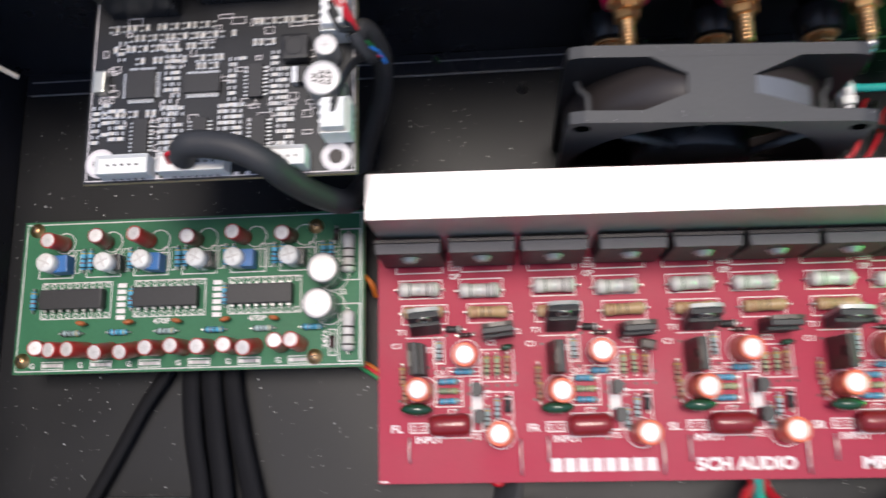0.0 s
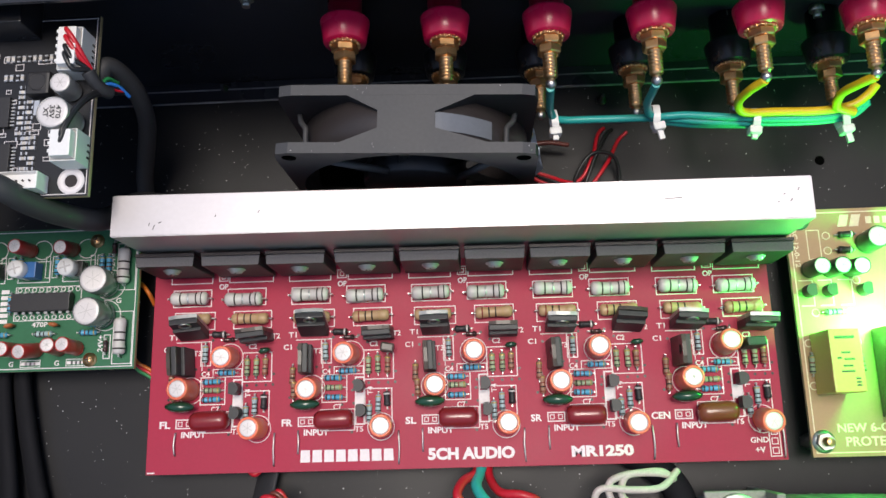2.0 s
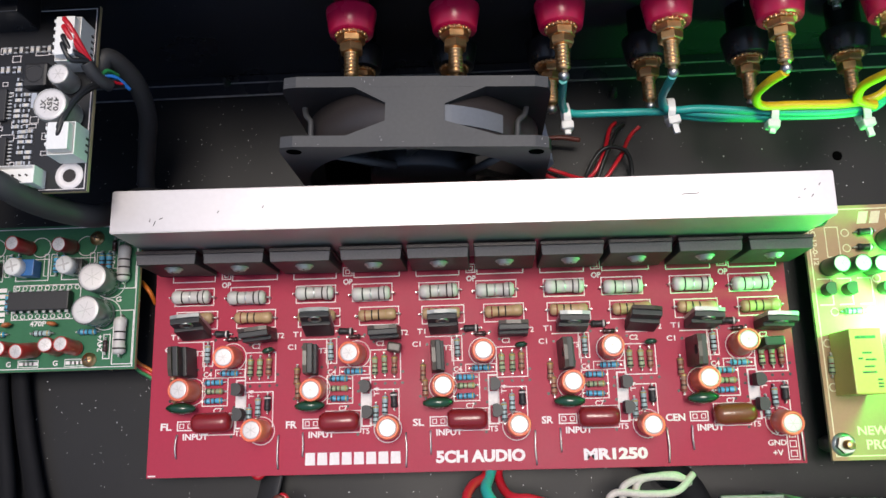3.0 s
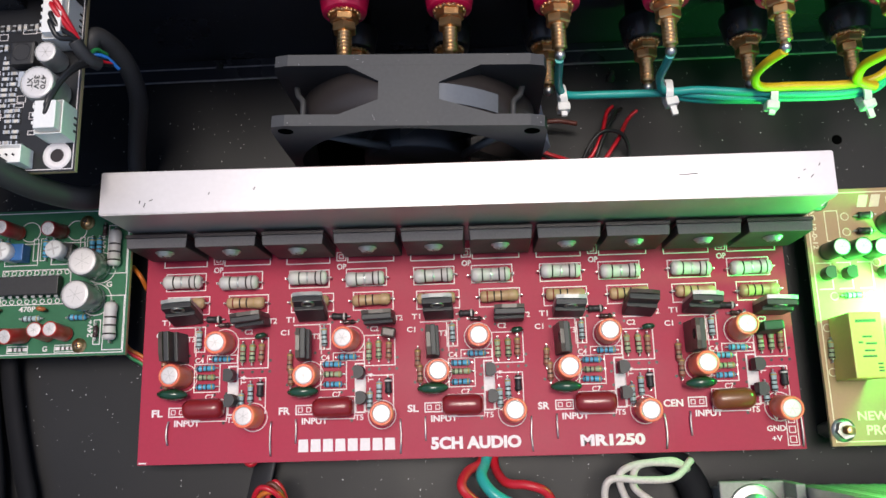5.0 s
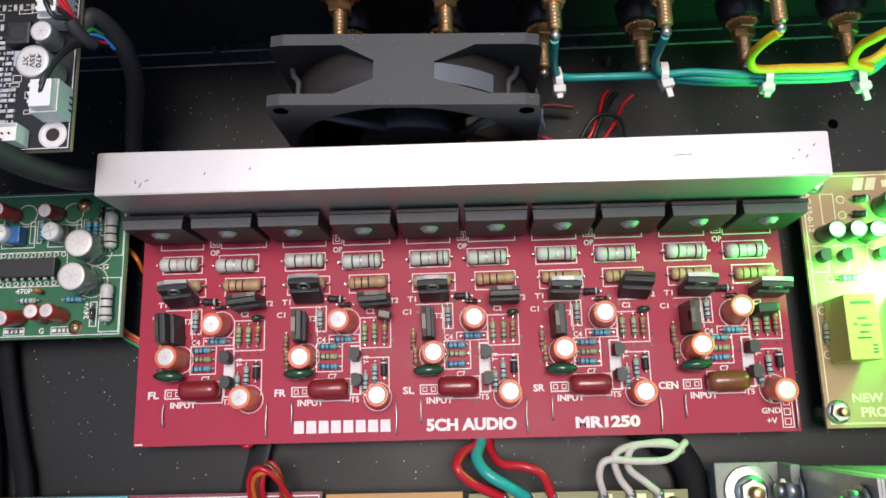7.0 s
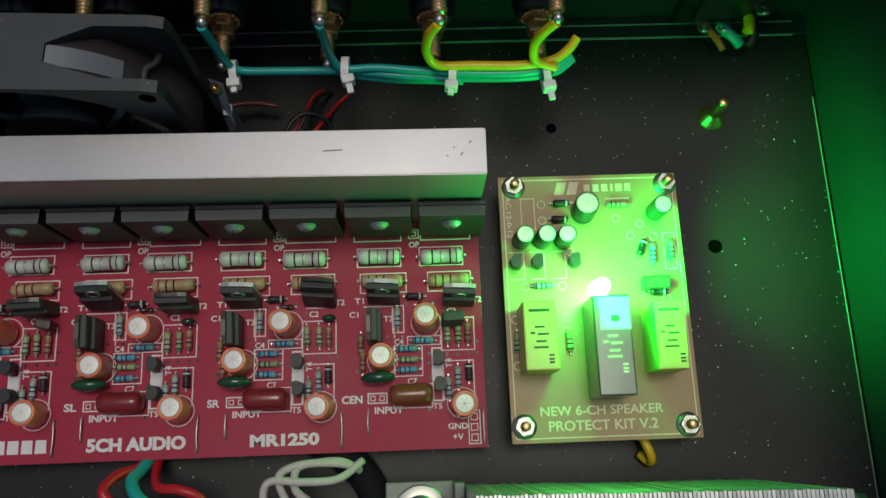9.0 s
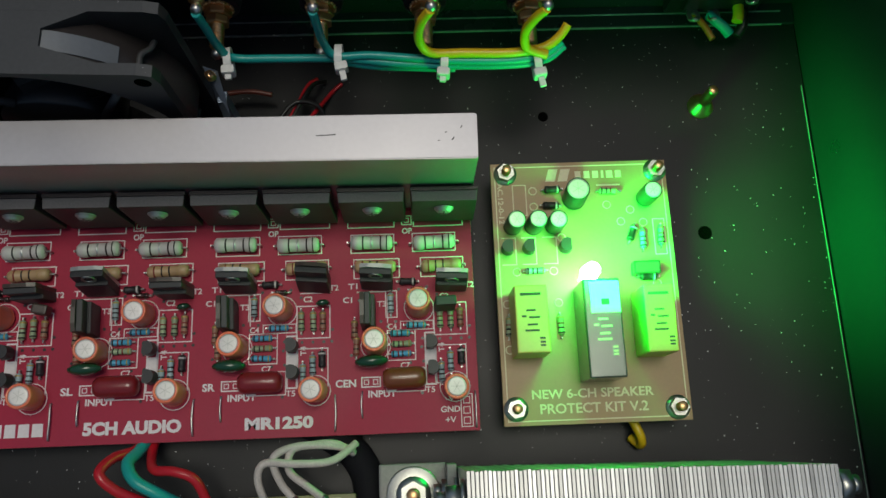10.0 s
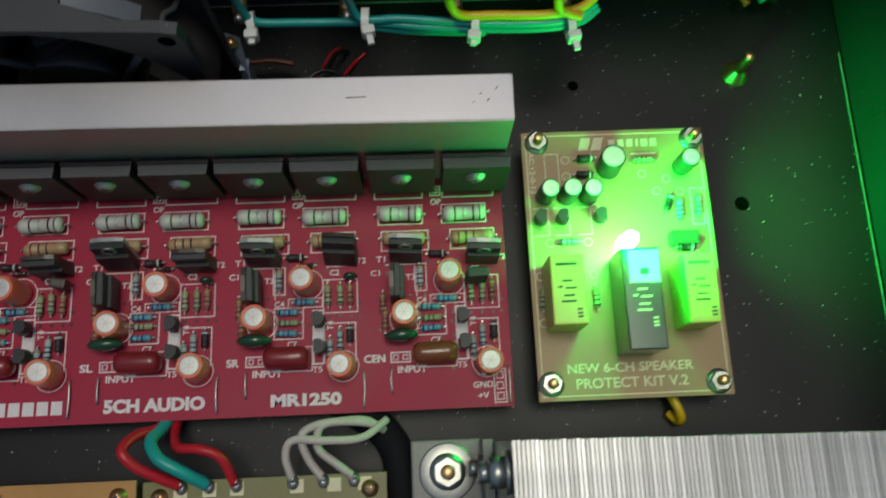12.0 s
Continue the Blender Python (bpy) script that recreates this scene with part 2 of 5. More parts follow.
def spline(pts, n=8):
    pts = [Vector(p) for p in pts]
    ext = [2 * pts[0] - pts[1], *pts, 2 * pts[-1] - pts[-2]]
    out = []
    for a, b, c, d in zip(ext, ext[1:], ext[2:], ext[3:]):
        for i in range(n):
            t = i / n
            out.append(0.5 * (2 * b + (c - a) * t + (2 * a - 5 * b + 4 * c - d) * t * t + (3 * b - a - 3 * c + d) * t ** 3))
    return out + [pts[-1]]


def tube(bm, pts, r, seg=8, n=8, mi=0, flat=1.0):
    line = spline(pts, n)
    side, rings = None, []
    for k, p in enumerate(line):
        d = (line[min(k + 1, len(line) - 1)] - line[max(k - 1, 0)]).normalized()
        if side is None:
            side = d.orthogonal().normalized()
        side = (side - d * side.dot(d)).normalized()
        up = d.cross(side)
        rings.append([bm.verts.new(p + r * (math.cos(2 * math.pi * i / seg) * side + flat * math.sin(2 * math.pi * i / seg) * up)) for i in range(seg)])
    for a, b in zip(rings, rings[1:]):
        for i in range(seg):
            f = bm.faces.new((a[i], a[(i + 1) % seg], b[(i + 1) % seg], b[i]))
            f.smooth, f.material_index = True, mi
    for ring in (rings[0][::-1], rings[-1]):
        bm.faces.new(ring).material_index = mi


def mesh(name, bm, *mats):
    bmesh.ops.recalc_face_normals(bm, faces=bm.faces)
    bmesh.ops.scale(bm, vec=(0.001, 0.001, 0.001), verts=bm.verts)
    me = bpy.data.meshes.new(name)
    bm.to_mesh(me)
    bm.free()
    for m in mats:
        me.materials.append(M[m])
    return me


def thing(name, x, y, z, label, category, group="", kind=""):
    ob = new(name)
    ob.empty_display_size = 0.005
    ob.matrix_basis = at(x, y, z)
    WORLD[ob] = at(x, y, z)
    return tagged(ob, label, category, group, kind)


def put(name, me, parent, m=None, label=""):
    """Links a mesh as a part of parent, at the world pose m."""
    m = m or Matrix()
    ob = new(name, me)
    ob.parent = parent
    ob.matrix_basis = WORLD[parent].inverted() @ m
    WORLD[ob] = m
    return tagged(ob, label)


def part(name, bm, mats, parent, label="", m=None):
    return put(name, mesh(name, bm, *([mats] if isinstance(mats, str) else mats)), parent, m, label)


def solo(name, bm, mats, label, category, group="", kind=""):
    """A thing of one mesh, in world millimetres."""
    ob = new(name, mesh(name, bm, *([mats] if isinstance(mats, str) else mats)))
    WORLD[ob] = Matrix()
    return tagged(ob, label, category, group, kind)


def lettering(text, width, height, m, parent, material="silk", heavy=0.0, name="lettering", slant=0.0):
    """Raised print, fitted into width x height millimetres round the pose m."""
    cu = bpy.data.curves.new("print", "FONT")
    cu.body, cu.size, cu.align_x, cu.align_y = text, 1.0, "CENTER", "CENTER"
    cu.offset, cu.extrude, cu.resolution_u, cu.shear = heavy, 0.02, 3, slant
    ob = bpy.data.objects.new("print", cu)
    scene.collection.objects.link(ob)
    bpy.context.view_layer.update()
    me = bpy.data.meshes.new_from_object(ob.evaluated_get(bpy.context.evaluated_depsgraph_get()))
    bpy.data.objects.remove(ob)
    co = np.array([v.co for v in me.vertices])
    lo, hi = co.min(0), co.max(0)
    for v in me.vertices:
        v.co = ((v.co.x - (lo[0] + hi[0]) / 2) * width / (hi[0] - lo[0]) / 1000, (v.co.y - (lo[1] + hi[1]) / 2) * height / (hi[1] - lo[1]) / 1000, 0.00007 if v.co.z > 0 else -0.00003)
    me.materials.clear()
    me.materials.append(M[material])
    return put(name, me, parent, m)


def line(bm, x0, y0, x1, y1, z, w=0.35):
    """A printed stroke of ink, 0.07 high."""
    if abs(x1 - x0) >= abs(y1 - y0):
        box(bm, min(x0, x1) - w / 2, max(x0, x1) + w / 2, y0 - w / 2, y0 + w / 2, z - 0.02, z + 0.07)
    else:
        box(bm, x0 - w / 2, x0 + w / 2, min(y0, y1) - w / 2, max(y0, y1) + w / 2, z - 0.02, z + 0.07)


def outline(bm, x0, y0, x1, y1, z, w=0.35):
    line(bm, x0, y0, x1, y0, z, w)
    line(bm, x0, y1, x1, y1, z, w)
    line(bm, x0, y0 + w, x0, y1 - w, z + 0.004, w)
    line(bm, x1, y0 + w, x1, y1 - w, z + 0.004, w)


def ring_ink(bm, x, y, z, r, w=0.3, seg=20):
    m = Matrix.Translation((x, y, z))
    lathe(bm, [(r - w / 2, -0.02), (r - w / 2, 0.07), (r + w / 2, 0.07), (r + w / 2, -0.02)], seg, m)


# ---- small components, made once and shared ----
ROT_X = Matrix.Rotation(math.pi / 2, 4, "Y")


def resistor_mesh(name, length, r, body, bands, lead=2.2, lift=None):
    """Axial resistor along x, lying on the board at z = 0."""
    bm = bmesh.new()
    lift = r + 0.2 if lift is None else lift
    m = Matrix.Translation((0, 0, lift)) @ ROT_X
    h = length / 2
    lathe(bm, [(0, -h), (r * 0.7, -h), (r, -h * 0.86), (r, -h * 0.55), (r * 0.9, -h * 0.48), (r * 0.9, h * 0.48), (r, h * 0.55), (r, h * 0.86), (r * 0.7, h), (0, h)], 12, m)
    mats = [body]
    for x, w, c in bands:
        mats.append(c)
        rr = (r if abs(x) > h * 0.52 else r * 0.9) + 0.05
        lathe(bm, [(rr - 0.1, x - w / 2), (rr, x - w / 2), (rr, x + w / 2), (rr - 0.1, x + w / 2)], 12, m, [len(mats) - 1] * 3)
    mats.append("solder")
    for s in (-1, 1):
        rod(bm, (s * (h - 0.1), 0, lift), (s * (h + lead * 0.55), 0, lift), 0.33, seg=6, mi=len(mats) - 1)
        rod(bm, (s * (h + lead * 0.55), 0, lift + 0.2), (s * (h + lead * 0.62), 0, -0.05), 0.33, seg=6, mi=len(mats) - 1)
    return mesh(name, bm, *mats)


R2W = resistor_mesh("resistor", 13.5, 2.5, "r_grey", [(-2.9, 0.5, "band_dark"), (0, 0.6, "smd_end"), (2.9, 0.5, "band_dark"), (4.9, 0.4, "band_dark")])
R2W_TAN = resistor_mesh("resistor", 13.2, 2.1, "r_tan", [(-4.2, 0.5, "band_red"), (-1.8, 0.5, "band_dark"), (0.6, 0.5, "band_dark"), (3.4, 0.5, "band_gold")])
R1W = resistor_mesh("resistor", 13.0, 2.2, "r_grey", [(-4.6, 0.6, "band_dark"), (-1.6, 0.6, "band_dark"), (1.2, 0.6, "band_dark")], lead=1.4)


def quarter(body, a, b, c):
    return resistor_mesh("resistor", 6.3, 1.05, body, [(-2.5, 0.45, a), (-0.9, 0.45, b), (0.5, 0.45, c), (2.4, 0.45, "band_gold")], lead=1.5)


RQ_BLUE = quarter("r_blue", "band_dark", "band_red", "band_dark")
RQ_GREEN = quarter("r_green", "band_dark", "band_dark", "band_red")
RQ_BROWN = quarter("r_brown", "band_red", "band_dark", "band_red")
RQ_CYAN = quarter("r_cyan", "band_dark", "band_dark", "band_dark")
DIODE = resistor_mesh("diode", 5.2, 1.25, "epoxy", [(1.7, 0.6, "r_grey")], lead=1.5)
DIODE_GLASS = resistor_mesh("diode", 4.0, 0.9, "glass", [(1.2, 0.5, "band_dark")], lead=1.5)


def cap_meshes(name, r, h, sleeve, rim=None):
    """Radial capacitor: shrink sleeve with rolled lip, and its scored metal top."""
    bm = bmesh.new()
    w = rim or r * 0.13
    lathe(bm, [(0, 0.3), (r * 0.93, 0.3), (r, 0.8), (r, 1.5), (r * 0.95, 1.9), (r, 2.3), (r, h - 0.5), (r * 0.97, h - 0.1), (r - w * 0.5, h + 0.05), (r - w, h - 0.02), (r - w, h - 0.4), (0, h - 0.4)], 24)
    for s in (-1, 1):
        rod(bm, (s * r * 0.5, 0, -0.05), (s * r * 0.5, 0, 0.5), 0.35, seg=6)
    can = mesh(name, bm, sleeve)
    bm = bmesh.new()
    t = r - w
    seg = 24
    lathe(bm, [(t * 0.99, h - 0.3), (t * 0.96, h - 0.08), (t * 0.8, h - 0.05), (0, h - 0.05)], seg)
    for a in (0, 60, 120):
        m = Matrix.Rotation(radians(a), 4, "Z")
        vs0 = len(bm.verts)
        box(bm, -t * 0.62, t * 0.62, -0.12, 0.12, h - 0.08, h - 0.035, mi=1)
        bm.verts.ensure_lookup_table()
        for v in bm.verts[vs0:]:
            v.co = m @ v.co
    return can, mesh("can_top", bm, "cap_top", "cap_score")


CAP8 = cap_meshes("capacitor", 3.9, 11.2, "cap_orange", rim=0.85)
CAP5 = cap_meshes("capacitor", 2.7, 10.5, "cap_red")
CAP5D = cap_meshes("capacitor", 2.7, 9.5, "poly")
CAP10 = cap_meshes("capacitor", 5.1, 12.0, "cap_clear", rim=0.35)
CAP6D = cap_meshes("capacitor", 3.0, 11.5, "cap_dark", rim=0.3)
CAP8D = cap_meshes("capacitor", 3.9, 11.5, "cap_dark", rim=0.3)
CAPSMD10 = cap_meshes("capacitor", 5.0, 10.5, "alu_dark", rim=0.3)
CAPSMD6 = cap_meshes("capacitor", 3.2, 8.0, "alu_dark", rim=0.25)


def capacitor(kind, parent, x, y, z, tilt=0, lean=0, turn=0, label=""):
    c = put("capacitor", kind[0], parent, at(x, y, z, tilt, lean, turn), label)
    put("can_top", kind[1], c, at(x, y, z, tilt, lean, turn))
    return c


def to220(name="power_transistor", tab="alu_dark", ringed=True):
    """Upright package: moulded body, metal tab behind it, three legs. Front faces -y."""
    bm = bmesh.new()
    box(bm, -5.1, 5.1, -3.1, 0.0, 3.2, 13.0, 0.35)
    box(bm, -5.05, 5.05, -1.9, -0.02, 12.6, 17.6, 0.3)
    if ringed:
        lathe(bm, [(2.3, 0), (2.3, 0.25), (1.5, 0.25), (1.5, 0)], 16, Matrix.Translation((0, -1.88, 15.3)) @ Matrix.Rotation(math.pi / 2, 4, "X"), [3] * 3)
    rod(bm, (0, -1.85, 15.3), (0, -1.95, 15.3), 1.5, seg=14, mi=1)
    for x in (-2.5, 0, 2.5):
        box(bm, x - 0.45, x + 0.45, -1.9, -1.4, -0.1, 3.4, mi=2)
    body = mesh(name, bm, "epoxy_grey", "band_dark", "solder", "steel")
    bm = bmesh.new()
    n = 14
    # tab plate with a round hole
    ring = [bm.verts.new((1.8 * math.cos(2 * math.pi * i / n), 0, 15.4 + 1.8 * math.sin(2 * math.pi * i / n))) for i in range(n)]
    def edge(i):
        a = 2 * math.pi * i / n
        c, s = math.cos(a), math.sin(a)
        k = min(5.0 / max(abs(c), 1e-6), 3.0 / max(abs(s), 1e-6))
        return (k * c, 0, 15.4 + k * s)
    rim = [bm.verts.new(edge(i)) for i in range(n)]
    for i in range(n):
        bm.faces.new((ring[i], ring[(i + 1) % n], rim[(i + 1) % n], rim[i]))
    ext = bmesh.ops.extrude_face_region(bm, geom=list(bm.faces))
    for v in [g for g in ext["geom"] if isinstance(g, bmesh.types.BMVert)]:
        v.co.y += 1.3
    box(bm, -5.0, 5.0, 0.02, 1.3, 3.4, 12.42)
    return body, mesh("tab", bm, tab)


TO220 = to220()
TO220_DARK = to220(tab="epoxy_brown", ringed=False)


def power(parent, kind, m):
    b = put("power_transistor", kind[0], parent, m)
    put("tab", kind[1], b, m)


def to92():
    bm = bmesh.new()
    n = 14
    pts = [(2.3 * math.cos(radians(a)), 2.3 * math.sin(radians(a))) for a in np.linspace(-35, 215, n)]
    for z0, z1 in ((3.0, 7.6),):
        lo = [bm.verts.new((x, y, z0)) for x, y in pts]
        hi = [bm.verts.new((x * 0.96, y * 0.96, z1)) for x, y in pts]
        bm.faces.new(lo[::-1])
        bm.faces.new(hi)
        for i in range(n):
            bm.faces.new((lo[i], lo[(i + 1) % n], hi[(i + 1) % n], hi[i]))
    for x in (-1.27, 0, 1.27):
        rod(bm, (x, 0, -0.05), (x * 0.9, 0, 3.2), 0.25, seg=6, mi=1)
    return mesh("small_transistor", bm, "epoxy_grey", "solder")


TO92 = to92()


def dip(n, length, width=6.6):
    """Dual in-line chip along x with bent pins and a notch."""
    bm = bmesh.new()
    box(bm, -length / 2, length / 2, -width / 2, width / 2, 0.8, 4.2, 0.3)
    rod(bm, (-length / 2 + 0.3, 0, 4.1), (-length / 2 + 0.3, 0, 4.26), 0.9, seg=12, mi=0)
    for i in range(n):
        x = (i - (n - 1) / 2) * length / n
        for s in (-1, 1):
            box(bm, x - 0.6, x + 0.6, s * (width / 2 + 0.35) - 0.4, s * (width / 2 + 0.35) + 0.4, 1.9, 2.3, mi=1)
            box(bm, x - 0.35, x + 0.35, s * (width / 2 + 0.7) - 0.13, s * (width / 2 + 0.7) + 0.13, -0.1, 2.2, mi=1)
    return mesh("chip", bm, "epoxy", "solder")


DIP16 = dip(8, 22.0)


def so_chip(n, length, width, four=False):
    bm = bmesh.new()
    box(bm, -length / 2, length / 2, -width / 2, width / 2, 0.1, 1.6, 0.15)
    for i in range(n):
        u = (i - (n - 1) / 2) * (length * 0.92) / n
        for s in (-1, 1):
            e = s * (width / 2 + 0.6)
            box(bm, u - 0.22, u + 0.22, min(e - 0.6, e + 0.6), max(e - 0.6, e + 0.6), 0.02, 0.5, mi=1)
            if four:
                box(bm, min(e - 0.6, e + 0.6), max(e - 0.6, e + 0.6), u - 0.22, u + 0.22, 0.02, 0.5, mi=1)
    return mesh("chip", bm, "epoxy", "smd_end")


SO16 = so_chip(8, 9.9, 4.2)
SSOP = so_chip(14, 10.2, 5.4)
QFP = so_chip(11, 8.2, 8.2, True)


def chip_meshes():
    out = []
    for l, w, h, mid in ((1.9, 1.0, 0.7, "smd"), (1.9, 1.0, 0.5, "epoxy"), (2.8, 1.5, 0.9, "smd"), (3.3, 2.4, 1.4, "epoxy")):
        bm = bmesh.new()
        box(bm, -l * 0.3, l * 0.3, -w / 2, w / 2, 0.02, h)
        for s in (-1, 1):
            box(bm, s * l * 0.42 - l * 0.13, s * l * 0.42 + l * 0.13, -w * 0.52, w * 0.52, 0.0, h * 1.02, mi=1)
        out.append(mesh("chip_component", bm, mid, "smd_end"))
    return out


CHIPS = chip_meshes()


def screw_mesh(r=2.6, kind="gold"):
    """Pan head with a cross recess on a washer."""
    bm = bmesh.new()
    lathe(bm, [(0, 0), (r * 1.35, 0), (r * 1.35, 0.5), (r, 0.5), (r, 1.0), (r * 0.75, 1.7), (r * 0.3, 1.95), (0, 1.95)], 20)
    box(bm, -r * 0.6, r * 0.6, -0.25, 0.25, 1.7, 2.0, mi=1)
    box(bm, -0.25, 0.25, -r * 0.6, r * 0.6, 1.7, 2.003, mi=1)
    return mesh("screw", bm, kind, "band_dark")


SCREW_GOLD = screw_mesh(1.9)


def nut_stud_mesh(height=6.0, r=1.5, kind="steel"):
    """Hex nut on a washer with the threaded stud through it."""
    bm = bmesh.new()
    lathe(bm, [(0, 0), (r * 2.6, 0), (r * 2.6, 0.45), (r * 1.2, 0.45)], 22)
    rod(bm, (0, 0, 0.45), (0, 0, 2.8), r * 2.0, seg=6)
    prof = [(0, 0.0)]
    z = 0.4
    while z < height:
        prof += [(r, z), (r * 0.86, z + 0.25)]
        z += 0.5
    lathe(bm, prof + [(0, height)], 14, mis=[1] * len(prof))
    return mesh("nut", bm, kind, "gold")


NUT = nut_stud_mesh()

# ---- the case ----
def plate(name, x0, x1, y0, y1, z0, z1, material, label, category="wall", bevel=0.3):
    bm = bmesh.new()
    box(bm, x0, x1, y0, y1, z0, z1, bevel)
    return solo(name, bm, material, label, category, kind="structure")


plate("floor", -141, 354, -230, 157, -1.5, 0, "floor", "dusty black powder-coated steel chassis floor", "floor")
plate("wall_rear", -141, 354, 155, 156.4, 0.03, 96, "panel", "black powder-coated steel rear panel of the amplifier case")
plate("wall_left", -142.5, -141.05, -230, 157, 0.03, 96, "panel", "black powder-coated steel side panel")
plate("wall_right", 354.05, 355.5, -230, 157, 0.03, 96, "panel", "black powder-coated steel side panel")
plate("wall_front", -141, 354, -231.5, -230.05, 0.03, 96, "panel", "black front panel of the amplifier case")
bm = bmesh.new()
box(bm, -140, 353.9, 146.6, 154.9, 0.03, 1.2, 0.2)
solo("trim", bm, "panel", "folded black steel lip along the rear panel", "trim", kind="structure")
for y, z, w in ((146.4, 0.75, 0.2), (151.6, 1.2, 0.3)):
    bm = bmesh.new()
    box(bm, -138, 349, y - w, y + w, z - 0.5, z + 0.12)
    solo("trim", bm, "pale_edge", "thin pale grey edge along the rear fold", "trim", kind="structure")
bm = bmesh.new()
box(bm, -140, 353.9, 138.6, 154.9, 94.6, 96, 0.2)
solo("trim", bm, "panel", "folded black steel top edge of the rear panel", "trim", kind="structure")
bm = bmesh.new()
box(bm, 352.9, 353.12, -120, 121, 0.03, 0.4)
solo("trim", bm, "pale_edge", "thin pale grey edge along the side fold", "trim", kind="structure")

for x, y in ((173, 140), (20, 152), (52, 139)):
    t = thing("screw", x, y, 0, "small black countersunk screw in the chassis floor", "screw", "floor screws")
    bm = bmesh.new()
    lathe(bm, [(0, 0), (2.0, 0), (1.8, 1.2), (1.0, 1.6), (0.9, 5.5), (0, 5.6)], 14)
    part("shank", bm, "fan_blade", t, m=at(x, y, 0))


for x, y, z in ((48.4, 154.8, 67), (243, 154.8, 41), (212, 154.8, 39)):
    t = thing("panel_bolt", x, y, z, "small steel bolt end through the black rear panel", "bolt", "panel bolts")
    bm = bmesh.new()
    rod(bm, (0, 0, 0), (0, -2.2, 0), 2.6, seg=6)
    rod(bm, (0, -2.0, 0), (0, -4.5, 0), 1.4, seg=10)
    part("nut", bm, "steel", t, m=at(x, y, z))
for x, y, r in ((310, 65.4, 2.5), (255.4, 111.3, 1.9)):
    bm = bmesh.new()
    rod(bm, (x, y, -1.0), (x, y, 0.03), r, seg=24)
    solo("trim", bm, "hole", "small open drill hole in the floor", "trim", kind="structure")

# ---- red five-channel board ----
ZB = 12.0


def board(parent, x0, x1, y0, y1, top, material, thick=1.6, name="board"):
    bm = bmesh.new()
    box(bm, x0, x1, y0, y1, top - thick, top, 0.12)
    for f in bm.faces:
        f.material_index = 1 if abs(f.normal.z) < 0.5 else 0
    return part(name, bm, [material, "edge"], parent)


def spacer(parent, x, y, z0, z1, r=2.6, kind="gold"):
    bm = bmesh.new()
    rod(bm, (0, 0, z0), (0, 0, z1), r, seg=6)
    return part("standoff", bm, kind, parent, m=at(x, y, 0))


amp = thing("amplifier_board", 113, 40, 0, "red circuit board crowded with resistors, capacitors and transistors", "circuit board")
board(amp, 0, 226, 0, 91, ZB, "pcb_red")
for x, y in ((5, 3), (221, 3), (5, 84), (221, 84), (113, 84)):
    spacer(amp, x, y, 0, ZB - 1.6)

bm = bmesh.new()
PITCH, DROP = 44.6, -0.3
NAMES = ("FL", "FR", "SL", "SR", "CEN")
for i in range(5):
    dx, dy = (i - 2) * PITCH, (i - 2) * DROP
    o = lambda x0, y0, x1, y1, w=0.35: outline(bm, x0 + dx, y0 + dy, x1 + dx, y1 + dy, ZB, w)
    l = lambda x0, y0, x1, y1, w=0.35: line(bm, x0 + dx, y0 + dy, x1 + dx, y1 + dy, ZB, w)
    for a in (96.5, 117.0):
        o(a, 59.6, a + 14.3, 65.8)
    o(97.4, 50.9, 112.4, 57.3)
    o(119.5, 50.9, 133.6, 57.3)
    for a, b in ((95.5, 111.0), (117.5, 134.0)):
        l(a, 68.3, b, 68.3)
        l(a, 68.6, a, 70.2)
        l(b, 68.6, b, 70.2)
    o(113.6, 69.0, 116.8, 72.0, 0.3)
    o(114.5, 69.8, 115.9, 71.2, 0.25)
    l(98.5, 46.3, 110.0, 46.3)
    l(124.5, 46.2, 134.2, 46.2)
    l(108.2, 36.0, 108.2, 45.0)
    o(107.7, 37.6, 111.3, 46.4)
    o(112.4, 33.4, 123.0, 36.2, 0.3)
    o(108.0, 23.6, 117.0, 33.3)
    o(123.3, 31.4, 134.0, 41.9)
    o(123.6, 15.9, 133.3, 28.0)
    o(99.5, 15.4, 105.4, 18.4, 0.4)
    for x in (101.0, 103.9):
        o(x - 0.7, 16.2, x + 0.7, 17.6, 0.25)
    o(107.5, 13.6, 119.8, 21.0, 0.3)
    ring_ink(bm, 118.5 + dx, 40.6 + dy, ZB, 4.8)
    ring_ink(bm, 104.2 + dx, 28.7 + dy, ZB, 4.8)
    ring_ink(bm, 129.3 + dx, 14.6 + dy, ZB, 4.8)
    o(120.2, 15.6, 123.3, 32.2, 0.55)
    l(121.75, 23.2, 121.75, 25.4, 2.6)
for k in range(3):
    outline(bm, 221.0, 2.2 + k * 3.2, 223.0, 4.2 + k * 3.2, ZB, 0.25)
outline(bm, 220.2, 1.3, 223.8, 11.5, ZB, 0.3)
box(bm, 0.5, 3.2, 0.4, 0.9, ZB - 0.02, ZB + 0.06)
tagged(part("silkscreen", bm, "silk", amp, "white printed outlines"), kind="stuff")

# solder pads and drill holes in view
bm = bmesh.new()
for i in range(5):
    dx, dy = (i - 2) * PITCH, (i - 2) * DROP
    for x, y in ((108.2, 34.6), (110.8, 36.2), (122.9, 38.5), (124.6, 44.8), (134.6, 30.2), (119.5, 23.0), (119.0, 27.6), (119.4, 30.5), (107.0, 30.8), (134.8, 34.0), (106.0, 36.4), (112.0, 46.9), (121.3, 47.4), (99.0, 43.6), (125.0, 30.1), (128.5, 30.1), (132.0, 30.1), (96.3, 25.6), (115.3, 22.6), (118.8, 12.9)):
        rod(bm, (x + dx, y + dy, ZB - 0.3), (x + dx, y + dy, ZB + 0.05), 0.55, seg=8)
